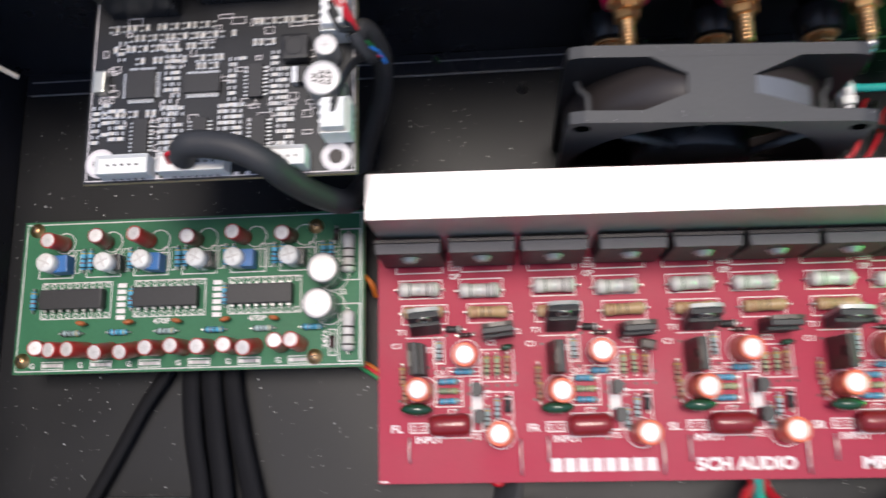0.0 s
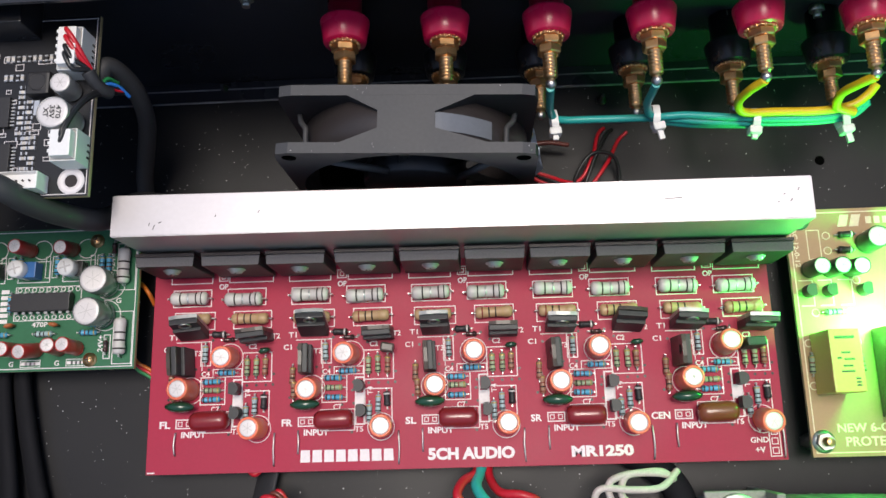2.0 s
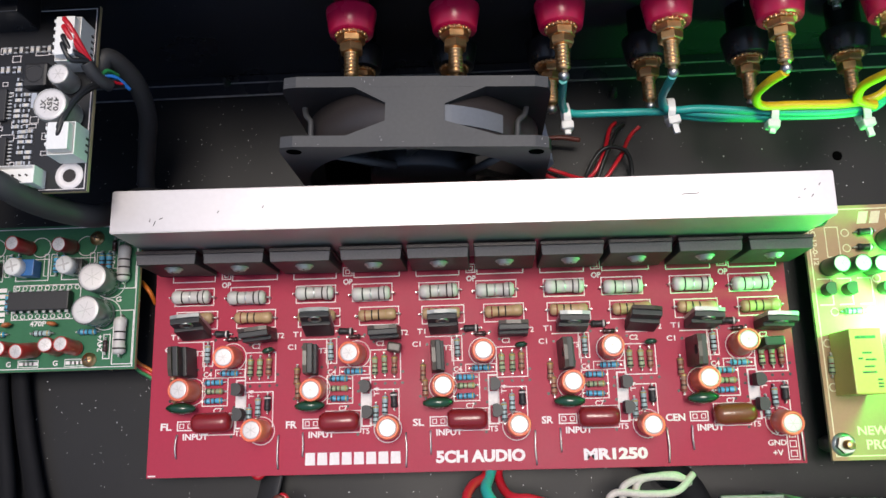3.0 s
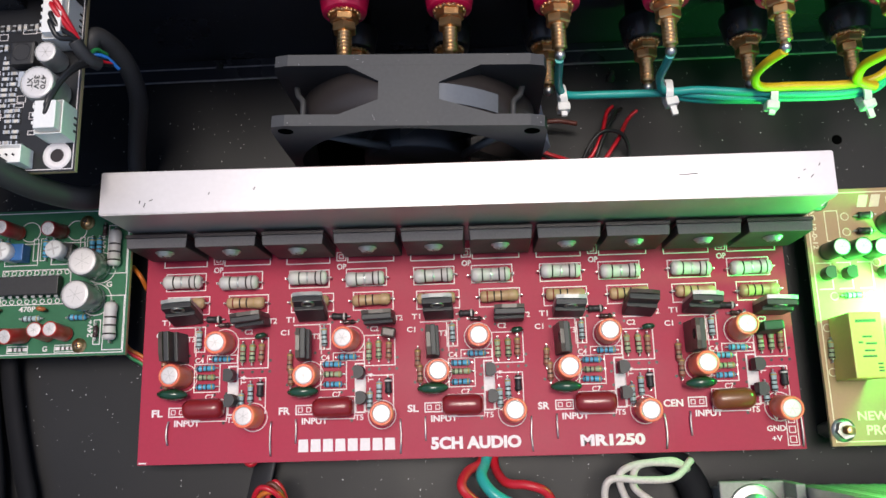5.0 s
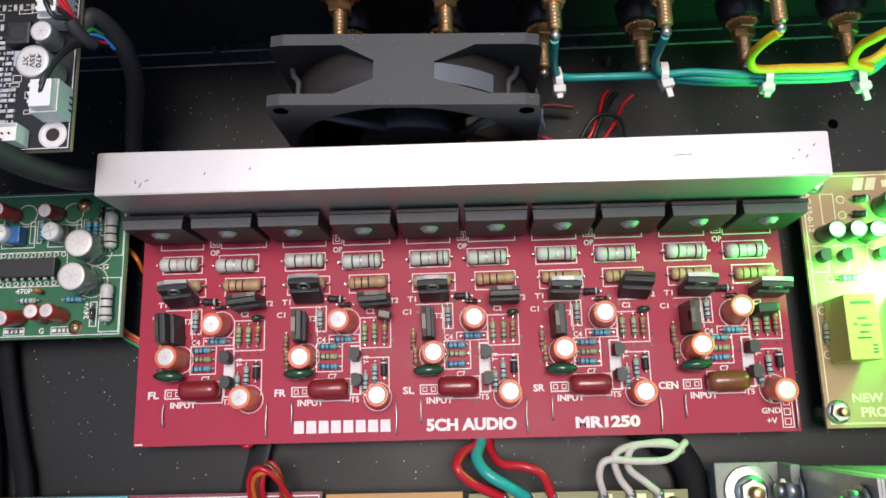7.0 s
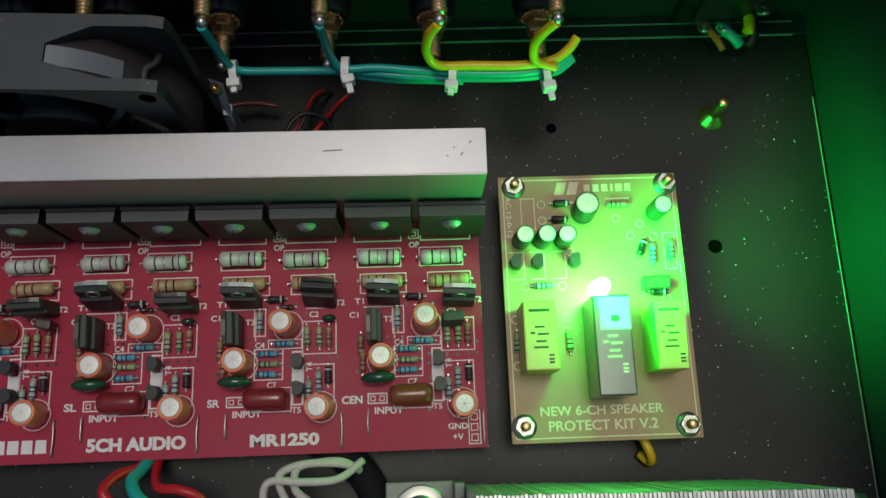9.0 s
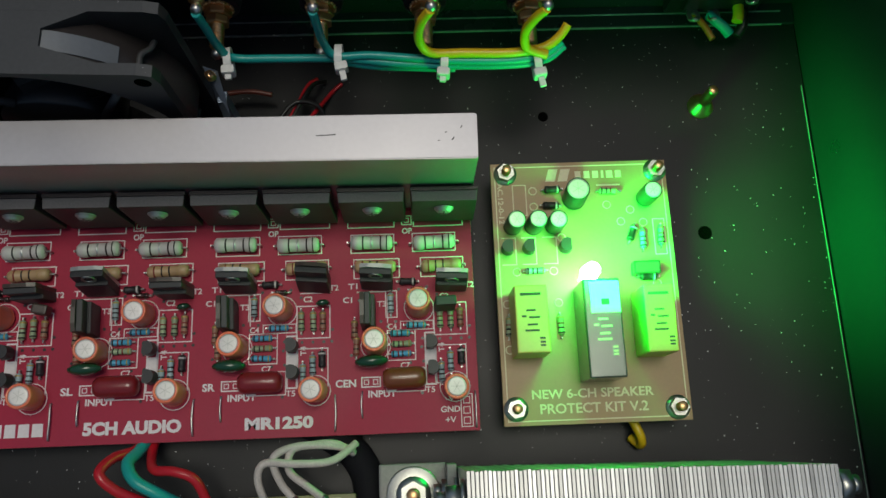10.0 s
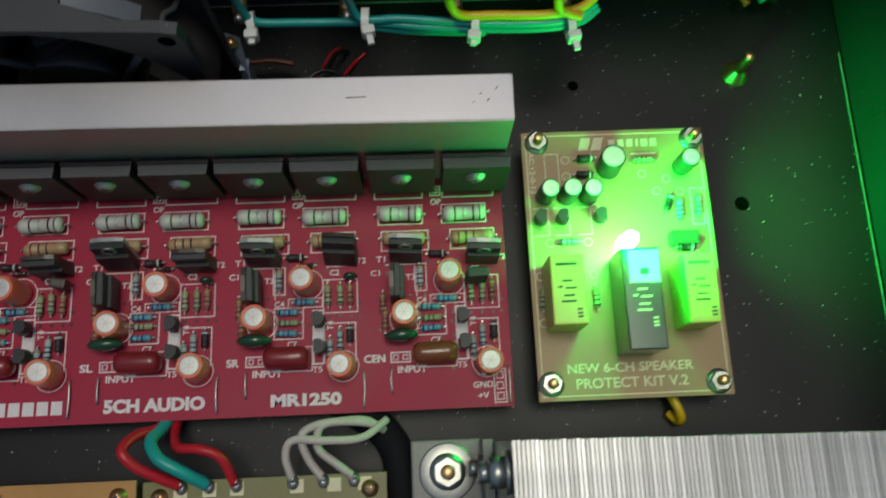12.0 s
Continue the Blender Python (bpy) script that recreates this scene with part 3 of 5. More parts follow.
tagged(part("drilling", bm, "band_dark", amp), kind="stuff")

LETTER = lambda s, x, y, w, h, p, z=ZB, rz=0, **k: lettering(s, w, h, at(x, y, z + 0.02, 0, 0, rz), p, **k)
for i, n in enumerate(NAMES):
    dx, dy = (i - 2) * PITCH, (i - 2) * DROP
    LETTER(n, 95.4 + dx - (1.0 if n == "CEN" else 0), 16.7 + dy, 3.9 if len(n) == 2 else 6.6, 2.5, amp, heavy=0.03)
    LETTER("INPUT", 106.0 + dx, 13.1 + dy, 9.0, 2.2, amp, heavy=0.03)
    LETTER("OP", 115.3 + dx, 66.8 + dy, 3.4, 2.1, amp, heavy=0.03)
    for s, x, y, rz in (("T1", 97.0, 48.3, 0), ("T2", 135.4, 47.8, 0), ("T3", 106.3, 42.2, 0), ("C1", 95.2, 43.8, 0), ("C2", 126.9, 44.2, 0), ("C4", 109.6, 34.6, 0), ("T4", 125.4, 27.3, 90), ("T5", 121.4, 13.9, 0), ("C7", 113.6, 21.9, 0)):
        LETTER(s, x + dx, y + dy, 3.0, 1.9, amp, rz=rz, heavy=0.02)
LETTER("5CH AUDIO", 116.6, 4.9, 30.6, 4.2, amp, heavy=0.05)
LETTER("MR1250", 162.5, 4.6, 21.6, 3.9, amp, heavy=0.05)
for s, y, w in (("-V", 10.3, 2.8), ("GND", 6.9, 6.2), ("+V", 3.6, 3.4)):
    LETTER(s, 216.8, y, w, 1.9, amp, heavy=0.02)
# maker's mark: eight plain white blocks
for k in range(8):
    bm = bmesh.new()
    x = 55.8 + k * 4.25
    w = 3.5
    top = 7.3 - k * 0.02
    s = 0.12
    lo = [bm.verts.new(p) for p in ((x, 3.1, ZB), (x + w, 3.1, ZB), (x + w - s, top, ZB), (x + s, top, ZB))]
    f = bm.faces.new(lo)
    ext = bmesh.ops.extrude_face_region(bm, geom=list(bm.faces))
    for v in [g for g in ext["geom"] if isinstance(g, bmesh.types.BMVert)]:
        v.co.z += 0.08
    part("brand_mark", bm, "silk", amp)

# ten output transistors
bm = bmesh.new()
box(bm, -10.2, 10.2, -3.2, 0.2, 2.8, 25.0, 0.3)
bm.verts.ensure_lookup_table()
for v in bm.verts:
    if v.co.z > 20 and v.co.y < -2:
        v.co.x *= 0.975
box(bm, -10.4, 10.4, 0.25, 1.5, 2.6, 25.3, 0.2, mi=2)
for x in (-5.4, 0, 5.4):
    box(bm, x - 0.7, x + 0.7, -1.6, -0.9, -0.1, 3.0, mi=1)
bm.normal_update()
# top faces take a paler epoxy: light from above put into the colour
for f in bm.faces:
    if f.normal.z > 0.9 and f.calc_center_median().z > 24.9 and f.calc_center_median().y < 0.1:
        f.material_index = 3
OUT = mesh("output_transistor", bm, "epoxy", "solder", "band_dark", "epoxy_lit_top")
bm = bmesh.new()
mm = Matrix.Translation((0, -3.15, 17.4)) @ Matrix.Rotation(math.pi / 2, 4, "X")
lathe(bm, [(0, 0), (3.1, 0), (3.1, 0.4), (2.5, 0.4), (2.4, 1.0), (1.7, 1.6), (0, 1.8)], 18, mm)
box(bm, -1.6, 1.6, -5.0, -4.7, 17.15, 17.65, mi=1)
box(bm, -0.25, 0.25, -5.003, -4.7, 15.8, 19.0, mi=1)
OUT_SCREW = mesh("screw", bm, "alu_dark", "band_dark")
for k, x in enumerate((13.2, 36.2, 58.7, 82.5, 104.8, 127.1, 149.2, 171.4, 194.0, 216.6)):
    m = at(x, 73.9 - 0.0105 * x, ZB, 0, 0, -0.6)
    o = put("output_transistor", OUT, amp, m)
    put("screw", OUT_SCREW, o, m)

rng = random.Random(4)
J = lambda a: rng.uniform(-a, a)
T1_TILT = ((-12, 3, 5), (-16, 3, 1), (-10, 0, 1), (-5, 0, -2), (-5, 0, -4))
T2_TILT = ((2, 0, 6), (3, 0, 2), (1, 0, 0), (-11, 0, -5), (-1, 0, -3))
T3_TILT = ((-2, 0, 4), (8, 0, 0), (5, 0, 2), (3, 0, 2), (1, 0, 0))
for i in range(5):
    dx, dy = (i - 2) * PITCH, (i - 2) * DROP
    C = lambda x, y, a=0, s=0.25: at(x + dx + J(s), y + dy + J(s), ZB, 0, 0, a + J(2.0))
    put("resistor", R2W, amp, C(103.6, 62.5))
    put("resistor", R2W, amp, C(123.9, 61.7))
    put("resistor", R2W_TAN, amp, C(104.6, 54.4))
    put("resistor", R2W_TAN, amp, C(126.4, 54.2))
    a = T1_TILT[i]
    power(amp, TO220, at(105.2 + dx, 49.4 + dy, ZB - 2.6, *a))
    a = T2_TILT[i]
    power(amp, TO220_DARK if i != 4 else TO220, at(129.3 + dx, 48.6 + dy, ZB - 3.4, *a))
    a = T3_TILT[i]
    power(amp, TO220_DARK, at(101.2 + dx + (1.5 if i == 0 else 0), 38.6 + dy, ZB - 3.0, a[0], a[1], 90 + a[2]))
    put("diode", DIODE, amp, C(114.9, 49.0))
    put("diode", DIODE_GLASS, amp, C(118.2, 46.6))
    put("resistor", RQ_CYAN, amp, C(109.5, 42.0, 90))
    put("resistor", RQ_BROWN, amp, C(97.4, 33.5, 90))
    put("resistor", RQ_BROWN, amp, C(98.0, 28.5, 90))
    put("resistor", RQ_BLUE, amp, C(117.7, 34.8))
    put("resistor", RQ_BLUE, amp, C(112.4, 31.9))
    put("resistor", RQ_GREEN, amp, C(112.4, 28.6))
    put("resistor", RQ_BLUE, amp, C(112.3, 25.3))
    for x, q in ((125.1, RQ_GREEN), (128.6, RQ_GREEN), (132.0, RQ_BROWN)):
        put("resistor", q, amp, C(x, 36.6, 90))
    put("resistor", RQ_CYAN, amp, C(125.4, 19.6, 90))
    put("resistor", RQ_CYAN, amp, C(128.3, 22.8, 90))
    put("diode", DIODE, amp, C(131.5, 24.2, 90))
    put("small_transistor", TO92, amp, C(121.9, 28.8, -90))
    put("small_transistor", TO92, amp, C(122.4, 20.2, -90))
    capacitor(CAP8, amp, 118.4 + dx, 40.6 + dy, ZB, J(5), J(6), J(90), "red-sleeved electrolytic capacitor with pale metal top")
    capacitor(CAP8, amp, 104.1 + dx, 28.9 + dy, ZB, J(4), J(4), J(90))
    capacitor(CAP8, amp, 129.6 + dx, 14.7 + dy, ZB, J(4), J(7), J(90))
    # green mylar drop, standing on two leads
    bm = bmesh.new()
    lathe(bm, [(0, -5.4), (1.1, -4.9), (2.3, -3.2), (2.9, -1.0), (2.9, 1.2), (2.2, 3.4), (1.0, 5.0), (0, 5.4)], 16, Matrix.Translation((0, 0, 5.2)) @ Matrix.Diagonal((1, 0.72, 1, 1)) @ ROT_X)
    for s in (-2.5, 2.5):
        rod(bm, (s, 0, -0.05), (s, 0, 3.6), 0.3, seg=6, mi=1)
    part("film_capacitor", bm, ["mylar", "solder"], amp, "glossy dark green dipped film capacitor", at(102.6 + dx + J(0.4), 22.9 + dy + J(0.3), ZB, 0, 0, J(3)))
    # red polyester block with rounded ends
    bm = bmesh.new()
    lathe(bm, [(0, -6.9), (2.3, -6.7), (3.2, -5.6), (3.45, -4), (3.4, 0), (3.45, 4), (3.2, 5.6), (2.3, 6.7), (0, 6.9)], 20, Matrix.Translation((0, 0, 4.2)) @ ROT_X)
    for s in (-5, 5):
        rod(bm, (s, 0, -0.05), (s, 0, 1.5), 0.35, seg=6, mi=1)
    part("film_capacitor", bm, ["poly_brown" if i == 4 else "poly", "solder"], amp, "brown film capacitor block" if i == 4 else "dark red film capacitor block", at(112.9 + dx + J(0.4), 17.6 + dy + J(0.3), ZB, 0, 0, J(2)))
    # small disc capacitor by the driver
    bm = bmesh.new()
    if i in (1, 4):
        w = 2.4 if i == 1 else 3.4
        box(bm, -w, w, -1.6, 1.6, 2.2, 7.6 if i == 1 else 10.4, 0.6)
    else:
        lathe(bm, [(0, -1), (1.6, -0.9), (2.4, 0), (1.6, 0.9), (0, 1)], 14, Matrix.Translation((0, 0, 3.2)) @ Matrix.Rotation(math.pi / 2, 4, "X"))
    for s in (-1.2, 1.2):
        rod(bm, (s, 0, -0.05), (s, 0, 3.8), 0.28, seg=6, mi=1)
    part("small_capacitor", bm, ["epoxy_brown" if i == 1 else "cap_dark" if i == 4 else "mylar", "solder"], amp, "", at((126.6 if i == 4 else 132.0) + dx, (39.9 if i == 4 else 42.2) + dy, ZB, -6 if i == 4 else 0, J(5), J(12)))
    # wire links
    for x, y0, y1 in ((99.6, 6.0, 13.7), (135.6, 1.8, 12.7)):
        bm = bmesh.new()
        tube(bm, [(0, y0, -0.3), (0, y0 + 0.3, 0.8), (J(0.3), (y0 + y1) / 2, 1.2), (0, y1 - 0.3, 0.8), (0, y1, -0.3)], 0.33, 6, 4)
        part("wire_link", bm, "solder", amp, "", at(x + dx, dy, ZB))

# ---- heat sink bar ----
sink = thing("heat_sink", 115, 82, ZB, "long satin aluminium heat sink bar behind the output transistors", "heat sink")
bm = bmesh.new()
L0, L1, W0, W1, Z0, Z1, TH = -111.1, 111.1, -6.9, 6.9, 0.0, 46.8, 2.2
rim = [(W0, Z0), (W1, Z0), (W1, Z1), (W0, Z1)]
inn = [(W0 + TH, Z0 + TH), (W1 - TH, Z0 + TH), (W1 - TH, Z1 - TH), (W0 + TH, Z1 - TH)]
vo = [[bm.verts.new((x, y, z)) for y, z in rim] for x in (L0, L1)]
vi = [[bm.verts.new((x, y, z)) for y, z in inn] for x in (L0, L1)]
for k in range(4):
    j = (k + 1) % 4
    bm.faces.new((vo[0][k], vo[0][j], vo[1][j], vo[1][k]))
    bm.faces.new((vi[0][k], vi[1][k], vi[1][j], vi[0][j]))
    for e in (0, 1):
        bm.faces.new((vo[e][k], vi[e][k], vi[e][j], vo[e][j]))
edges = [e for e in bm.edges if all(v in vo[0] + vo[1] for v in e.verts)]
bmesh.ops.bevel(bm, geom=edges, offset=0.35, segments=2, affect="EDGES")
part("bar", bm, "alu", sink, m=at(114.9, 82.0, ZB, 0, 0, -0.6))
bm = bmesh.new()
for x, y, a, w in ((203 - 20, 82, 2, 5.5), (18, 79, 70, 1.6), (20, 80.5, 20, 1.2), (16.5, 80, 80, 1.1), (38, 82, 70, 0.8), (52, 83, 60, 1.0), (219, 80, 50, 1.2), (217, 82, 30, 0.7), (221.5, 83.5, 60, 1.0), (215, 79.5, 10, 0.6)):
    mm = Matrix.Translation((x, y, ZB + 46.8)) @ Matrix.Rotation(radians(a), 4, "Z")
    n0 = len(bm.verts)
    box(bm, -w / 2, w / 2, -0.14, 0.14, -0.02, 0.04)
    bm.verts.ensure_lookup_table()
    for v in bm.verts[n0:]:
        v.co = mm @ v.co
tagged(part("scuffing", bm, "ink", sink, "short dark scuff marks"), kind="stuff")

# ---- cooling fan ----
fan = thing("cooling_fan", 100.5, 106, 0, "dusty black plastic case fan standing upright on the floor", "fan")
FX, FZ, HALF, HZ = 100.6, 38.9, 40.0, 38.9
bm = bmesh.new()
N = 96


def flange(bm, y0, y1):
    """Square plate with rounded corners and a round opening."""
    def out(i):
        a = 2 * math.pi * i / N
        c, s = math.cos(a), math.sin(a)
        k = 1 / max(abs(c), abs(s))
        x, z, e = HALF * k * c, HZ * k * s, 3.5
        ox, oz = abs(x) - (HALF - e), abs(z) - (HZ - e)
        if ox > 0 and oz > 0:
            q = e / math.hypot(ox, oz)
            x, z = math.copysign(HALF - e + ox * min(q, 1), x), math.copysign(HZ - e + oz * min(q, 1), z)
        return x, z
    rings = []
    for y in (y0, y1):
        rings.append(([bm.verts.new((37.3 * math.cos(2 * math.pi * i / N), y, 36.8 * math.sin(2 * math.pi * i / N))) for i in range(N)],
                      [bm.verts.new((out(i)[0], y, out(i)[1])) for i in range(N)]))
    (a, b), (c, d) = rings
    for i in range(N):
        j = (i + 1) % N
        bm.faces.new((a[i], a[j], b[j], b[i]))
        bm.faces.new((c[i], d[i], d[j], c[j]))
        bm.faces.new((b[i], b[j], d[j], d[i]))
        bm.faces.new((a[i], c[i], c[j], a[j]))


def shade_sides(bm):
    """Upward faces stay grey; the rest go darker, shade painted into the colour."""
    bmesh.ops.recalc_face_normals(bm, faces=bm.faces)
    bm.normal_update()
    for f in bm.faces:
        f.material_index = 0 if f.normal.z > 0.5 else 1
    return ["fan", "fan_shaded"]


flange(bm, 0, 3.4)
part("front_flange", bm, shade_sides(bm), fan, m=at(FX, 93.8, FZ, 0, 0, -2.4))
bm = bmesh.new()
flange(bm, 18.4, 21.8)
part("rear_flange", bm, shade_sides(bm), fan, m=at(FX, 93.8, FZ, 0, 0, -2.4))
bm = bmesh.new()
prof = [(37.35, 3.3), (38.4, 3.3), (38.4, 18.5), (37.35, 18.5), (37.35, 3.3)]
lathe(bm, prof, 64, Matrix.Rotation(-math.pi / 2, 4, "X"))
part("barrel", bm, "fan_brown", fan, m=at(FX, 93.8, FZ, 0, 0, -2.4))
for s in (-1, 1):
    for q in (-1, 1):
        bm = bmesh.new()
        k = s * (32.6 if s < 0 else 30.2)
        tube(bm, [(k, 3.3, q * 25.5), (k + s * 0.2, 6, q * 25.6), (k + s * 0.4, 10, q * 25.6), (k + s * 0.6, 13, q * 25.4), (k + s * 2.4, 15.5, q * 24.0), (k + s * 3.2, 18.5, q * 23.2)], 0.9, 8, 6)
        part("rib", bm, "fan", fan, m=at(FX, 93.8, FZ, 0, 0, -2.4))
        bm = bmesh.new()
        for y in (-0.06,):
            rod(bm, (s * 35.6, y, q * 34.4), (s * 35.6, y + 0.16, q * 34.4), 2.3, seg=16)
        part("screw_hole", bm, "hole", fan, m=at(FX, 93.8, FZ, 0, 0, -2.4))
# raised plane in the middle of the barrel's top, and the smooth inlay beside it
bm = bmesh.new()
v = [bm.verts.new((x, y, 38.86)) for x, y in ((-20, 3.3), (25, 3.3), (9, 8.0), (9, 13.2), (21, 18.5), (-18, 18.5), (-8.4, 13.6), (-8.4, 8.0))]
for q in ((0, 1, 2, 7), (7, 2, 3, 6), (6, 3, 4, 5)):
    bm.faces.new([v[n] for n in q])
ext = bmesh.ops.extrude_face_region(bm, geom=list(bm.faces))
for w in [g for g in ext["geom"] if isinstance(g, bmesh.types.BMVert)]:
    w.co.z -= 8.0
part("saddle", bm, shade_sides(bm), fan, m=at(FX, 93.8, FZ, 0, 0, -2.4))
bm = bmesh.new()
arc = [(38.95 * math.sin(radians(a)), 38.95 * math.cos(radians(a))) for a in np.linspace(13, 42, 9)]
lo, hi = [bm.verts.new((x, 7.6, z)) for x, z in arc], [bm.verts.new((x, 13.4, z)) for x, z in arc]
for a in range(8):
    bm.faces.new((lo[a], lo[a + 1], hi[a + 1], hi[a]))
bmesh.ops.recalc_face_normals(bm, faces=list(bm.faces))
bmesh.ops.solidify(bm, geom=list(bm.faces), thickness=0.3)
part("inlay", bm, "fan_inlay", fan, "smooth lighter strip on the barrel", at(FX, 93.8, FZ, 0, 0, -2.4))
bm = bmesh.new()
lathe(bm, [(0, 1.5), (17, 1.5), (17.6, 2.2), (17.6, 18), (0, 18)], 40, Matrix.Rotation(-math.pi / 2, 4, "X"))
part("hub", bm, "fan_blade", fan, m=at(FX, 93.8, FZ, 0, 0, -2.4))
for k, a in enumerate((135, 45, -45, -135)):
    bm = bmesh.new()
    c, s = math.cos(radians(a)), math.sin(radians(a))
    c2, s2 = math.cos(radians(a - 18)), math.sin(radians(a - 18))
    rod(bm, (17 * c2, 2.2, 17 * s2), (38 * c, 2.0, 38 * s), 1.3, seg=8)
    part("strut", bm, "fan", fan, m=at(FX, 93.8, FZ, 0, 0, -2.4))
bm = bmesh.new()
pts = []
for i in range(7):
    r = 17 + i * 3.2
    tw = radians(38 - i * 2.5)
    for s in (-1, 1):
        ch = 9 + i * 0.9
        q = (s * ch * math.cos(tw) + i * 0.8) / r
        pts.append((r * math.sin(q), 9.6 + s * 6.4 * math.sin(tw + 0.5), r * math.cos(q)))
vs = [bm.verts.new(p) for p in pts]
for i in range(6):
    bm.faces.new((vs[2 * i], vs[2 * i + 1], vs[2 * i + 3], vs[2 * i + 2])).smooth = True
bmesh.ops.solidify(bm, geom=list(bm.faces), thickness=1.2)
BLADE = mesh("blade", bm, "fan_blade")
for k in range(7):
    put("blade", BLADE, fan, at(FX, 93.8, FZ, 0, 0, -2.4) @ pose(0, 0, 0, 0, k * 360 / 7 + 10, 0))
bm = bmesh.new()
rng2 = random.Random(9)
for k in range(26):
    x, y = rng2.uniform(-38, 38), rng2.choice((rng2.uniform(0.4, 3.4), rng2.uniform(18.7, 21.5), rng2.uniform(0.4, 21)))
    if 3.3 < y < 18.5 and abs(x) > 7:
        continue
    r = rng2.uniform(0.06, 0.13)
    bmesh.ops.create_icosphere(bm, subdivisions=1, radius=r, matrix=Matrix.Translation((x, y, 38.95 if not 3.3 < y < 18.5 else 38.7)))
tagged(part("dust", bm, "silk", fan, m=at(FX, 93.8, FZ, 0, 0, -2.4)), kind="stuff")

# plated tab with a screw beside the fan
tab = thing("metal_tab", 143, 110, 0, "small blue-grey plated metal tab with a brass screw", "bracket")
bm = bmesh.new()
v = [bm.verts.new(p) for p in ((138.5, 121, 27), (143.5, 119, 27), (146.5, 106, 20), (144, 105, 15))]
bm.faces.new(v)
bmesh.ops.solidify(bm, geom=list(bm.faces), thickness=1.0)
box(bm, 142.5, 145.5, 110, 114, 0.0, 22, 0.1)
part("plate", bm, "mica", tab)
put("screw", SCREW_GOLD, tab, at(141.0, 117.5, 26.5, 0, 20, 0) @ Matrix.Scale(0.8, 4))

# ---- green preamplifier board ----
pre = thing("preamplifier_board", -64, 64, 0, "green circuit board with three chips and rows of small capacitors", "circuit board")
ZG = 18.0
board(pre, -124.2, -3.8, 37.6, 90.6, ZG, "pcb_green")
for x, y in ((-119.5, 87.5), (-20.3, 85.3), (-20.2, 41.2), (-121.0, 42.2)):
    spacer(pre, x, y, 0, ZG - 1.6)
    put("screw", SCREW_GOLD, pre, at(x, y, ZG, 0, 0, J(40)), "brass screw")
bm = bmesh.new()
for x0, y0, x1, y1 in ((-123.2, 38.6, -4.8, 89.6), (-12.2, 39.5, -5.2, 58.5), (-12.2, 66.5, -5.2, 84.0), (-15.5, 41.5, -13.2, 50.0)):
    outline(bm, x0, y0, x1, y1, ZG, 0.3)
for k in range(3):
    x = -103.6 + 33 * k
    outline(bm, x - 12.4, 56.2, x + 12.4, 68.6, ZG, 0.3)
    for q in range(9):
        ring_ink(bm, x - 11 + q * 2.75, 57.3, ZG, 0.8, 0.3, 10)
        ring_ink(bm, x - 11 + q * 2.75, 67.6, ZG, 0.8, 0.3, 10)
for k in range(6):
    x = -112.5 + 17 * k
    outline(bm, x - 5.2, 70.4, x + 6.8, 78.2, ZG, 0.3)
    ring_ink(bm, x + 3.4, 82.6, ZG, 3.6)
    outline(bm, x - 1.5, 39.2, x + 5.8, 41.6, ZG, 0.25)
    for q in range(4):
        line(bm, x - 0.6 + q * 1.55, 40.4, x + 0.4 + q * 1.55, 40.4, ZG, 1.2)
    for q in (0, 1):
        outline(bm, x + 5 + q * 2.6, 72, x + 6.6 + q * 2.6, 80, ZG, 0.25)
for x, y in ((-15.5, 68.6), (-16.5, 57.2)):
    ring_ink(bm, x + 1, y, ZG, 5.6)
tagged(part("silkscreen", bm, "silk", pre, "white printed outlines"), kind="stuff")
for s, x, y, w, rz in (("-24V", -14.2, 77.5, 6.0, 90), ("24V+", -16.8, 47.0, 6.0, 90), ("G", -11.0, 62.6, 2.0, 0), ("470P", -40.0, 54.6, 6.0, 0), ("470P", -73.0, 54.6, 6.0, 0)):
    lettering(s, w, 1.9, at(x, y, ZG + 0.02, 0, 0, rz), pre, heavy=0.02)
for k in range(6):
    lettering("G", 1.7, 1.9, at(-117.5 + 17 * k, 40.4, ZG + 0.02), pre, heavy=0.02)
# maker's marks as bars
for x, y in ((-87.5, 62), (-54.0, 62)):
    for k in range(6):
        bm = bmesh.new()
        box(bm, x - 1.5, x + 1.5, y - 6.6 + k * 2.2, y - 5.1 + k * 2.2, ZG - 0.02, ZG + 0.07)
        part("brand_mark", bm, "silk", pre)
for k, x in enumerate((-103.6, -70.8, -38.4)):
    put("chip", DIP16, pre, at(x, 62.4, ZG), "black sixteen-pin chip")
for k, x in enumerate((-112.6, -105.2, -98.9, -90.6, -81.7, -73.6, -65.2, -56.8, -48.6, -40.9, -32.5, -26.0)):
    capacitor(CAP5, pre, x + 1.0, 45.3, ZG, J(6), -J(10) - 4, J(90), "small red-sleeved capacitor")
for k, x in enumerate((-108, -93, -77.5, -61, -44, -28)):
    capacitor(CAP5 if k % 2 == 0 else CAP5D, pre, x - 1.0, 82.3, ZG, J(4), -5 + J(4), J(90))
bm = bmesh.new()
box(bm, -1.5, 4.4, -3.0, 3.0, 0.2, 5.6, 0.3)
TRIM_BODY = mesh("trimmer", bm, "blue_plastic")
bm = bmesh.new()
box(bm, -2.6, 2.9, -2.8, 2.8, 0.2, 5.0, 0.3)
TRIM_DARK = mesh("trimmer", bm, "black_plastic")
bm = bmesh.new()
lathe(bm, [(0, 0.4), (3.2, 0.4), (3.2, 8.3), (2.9, 8.7), (0, 8.7)], 20)
box(bm, -2.2, 2.2, -0.3, 0.3, 8.6, 8.75, mi=1)
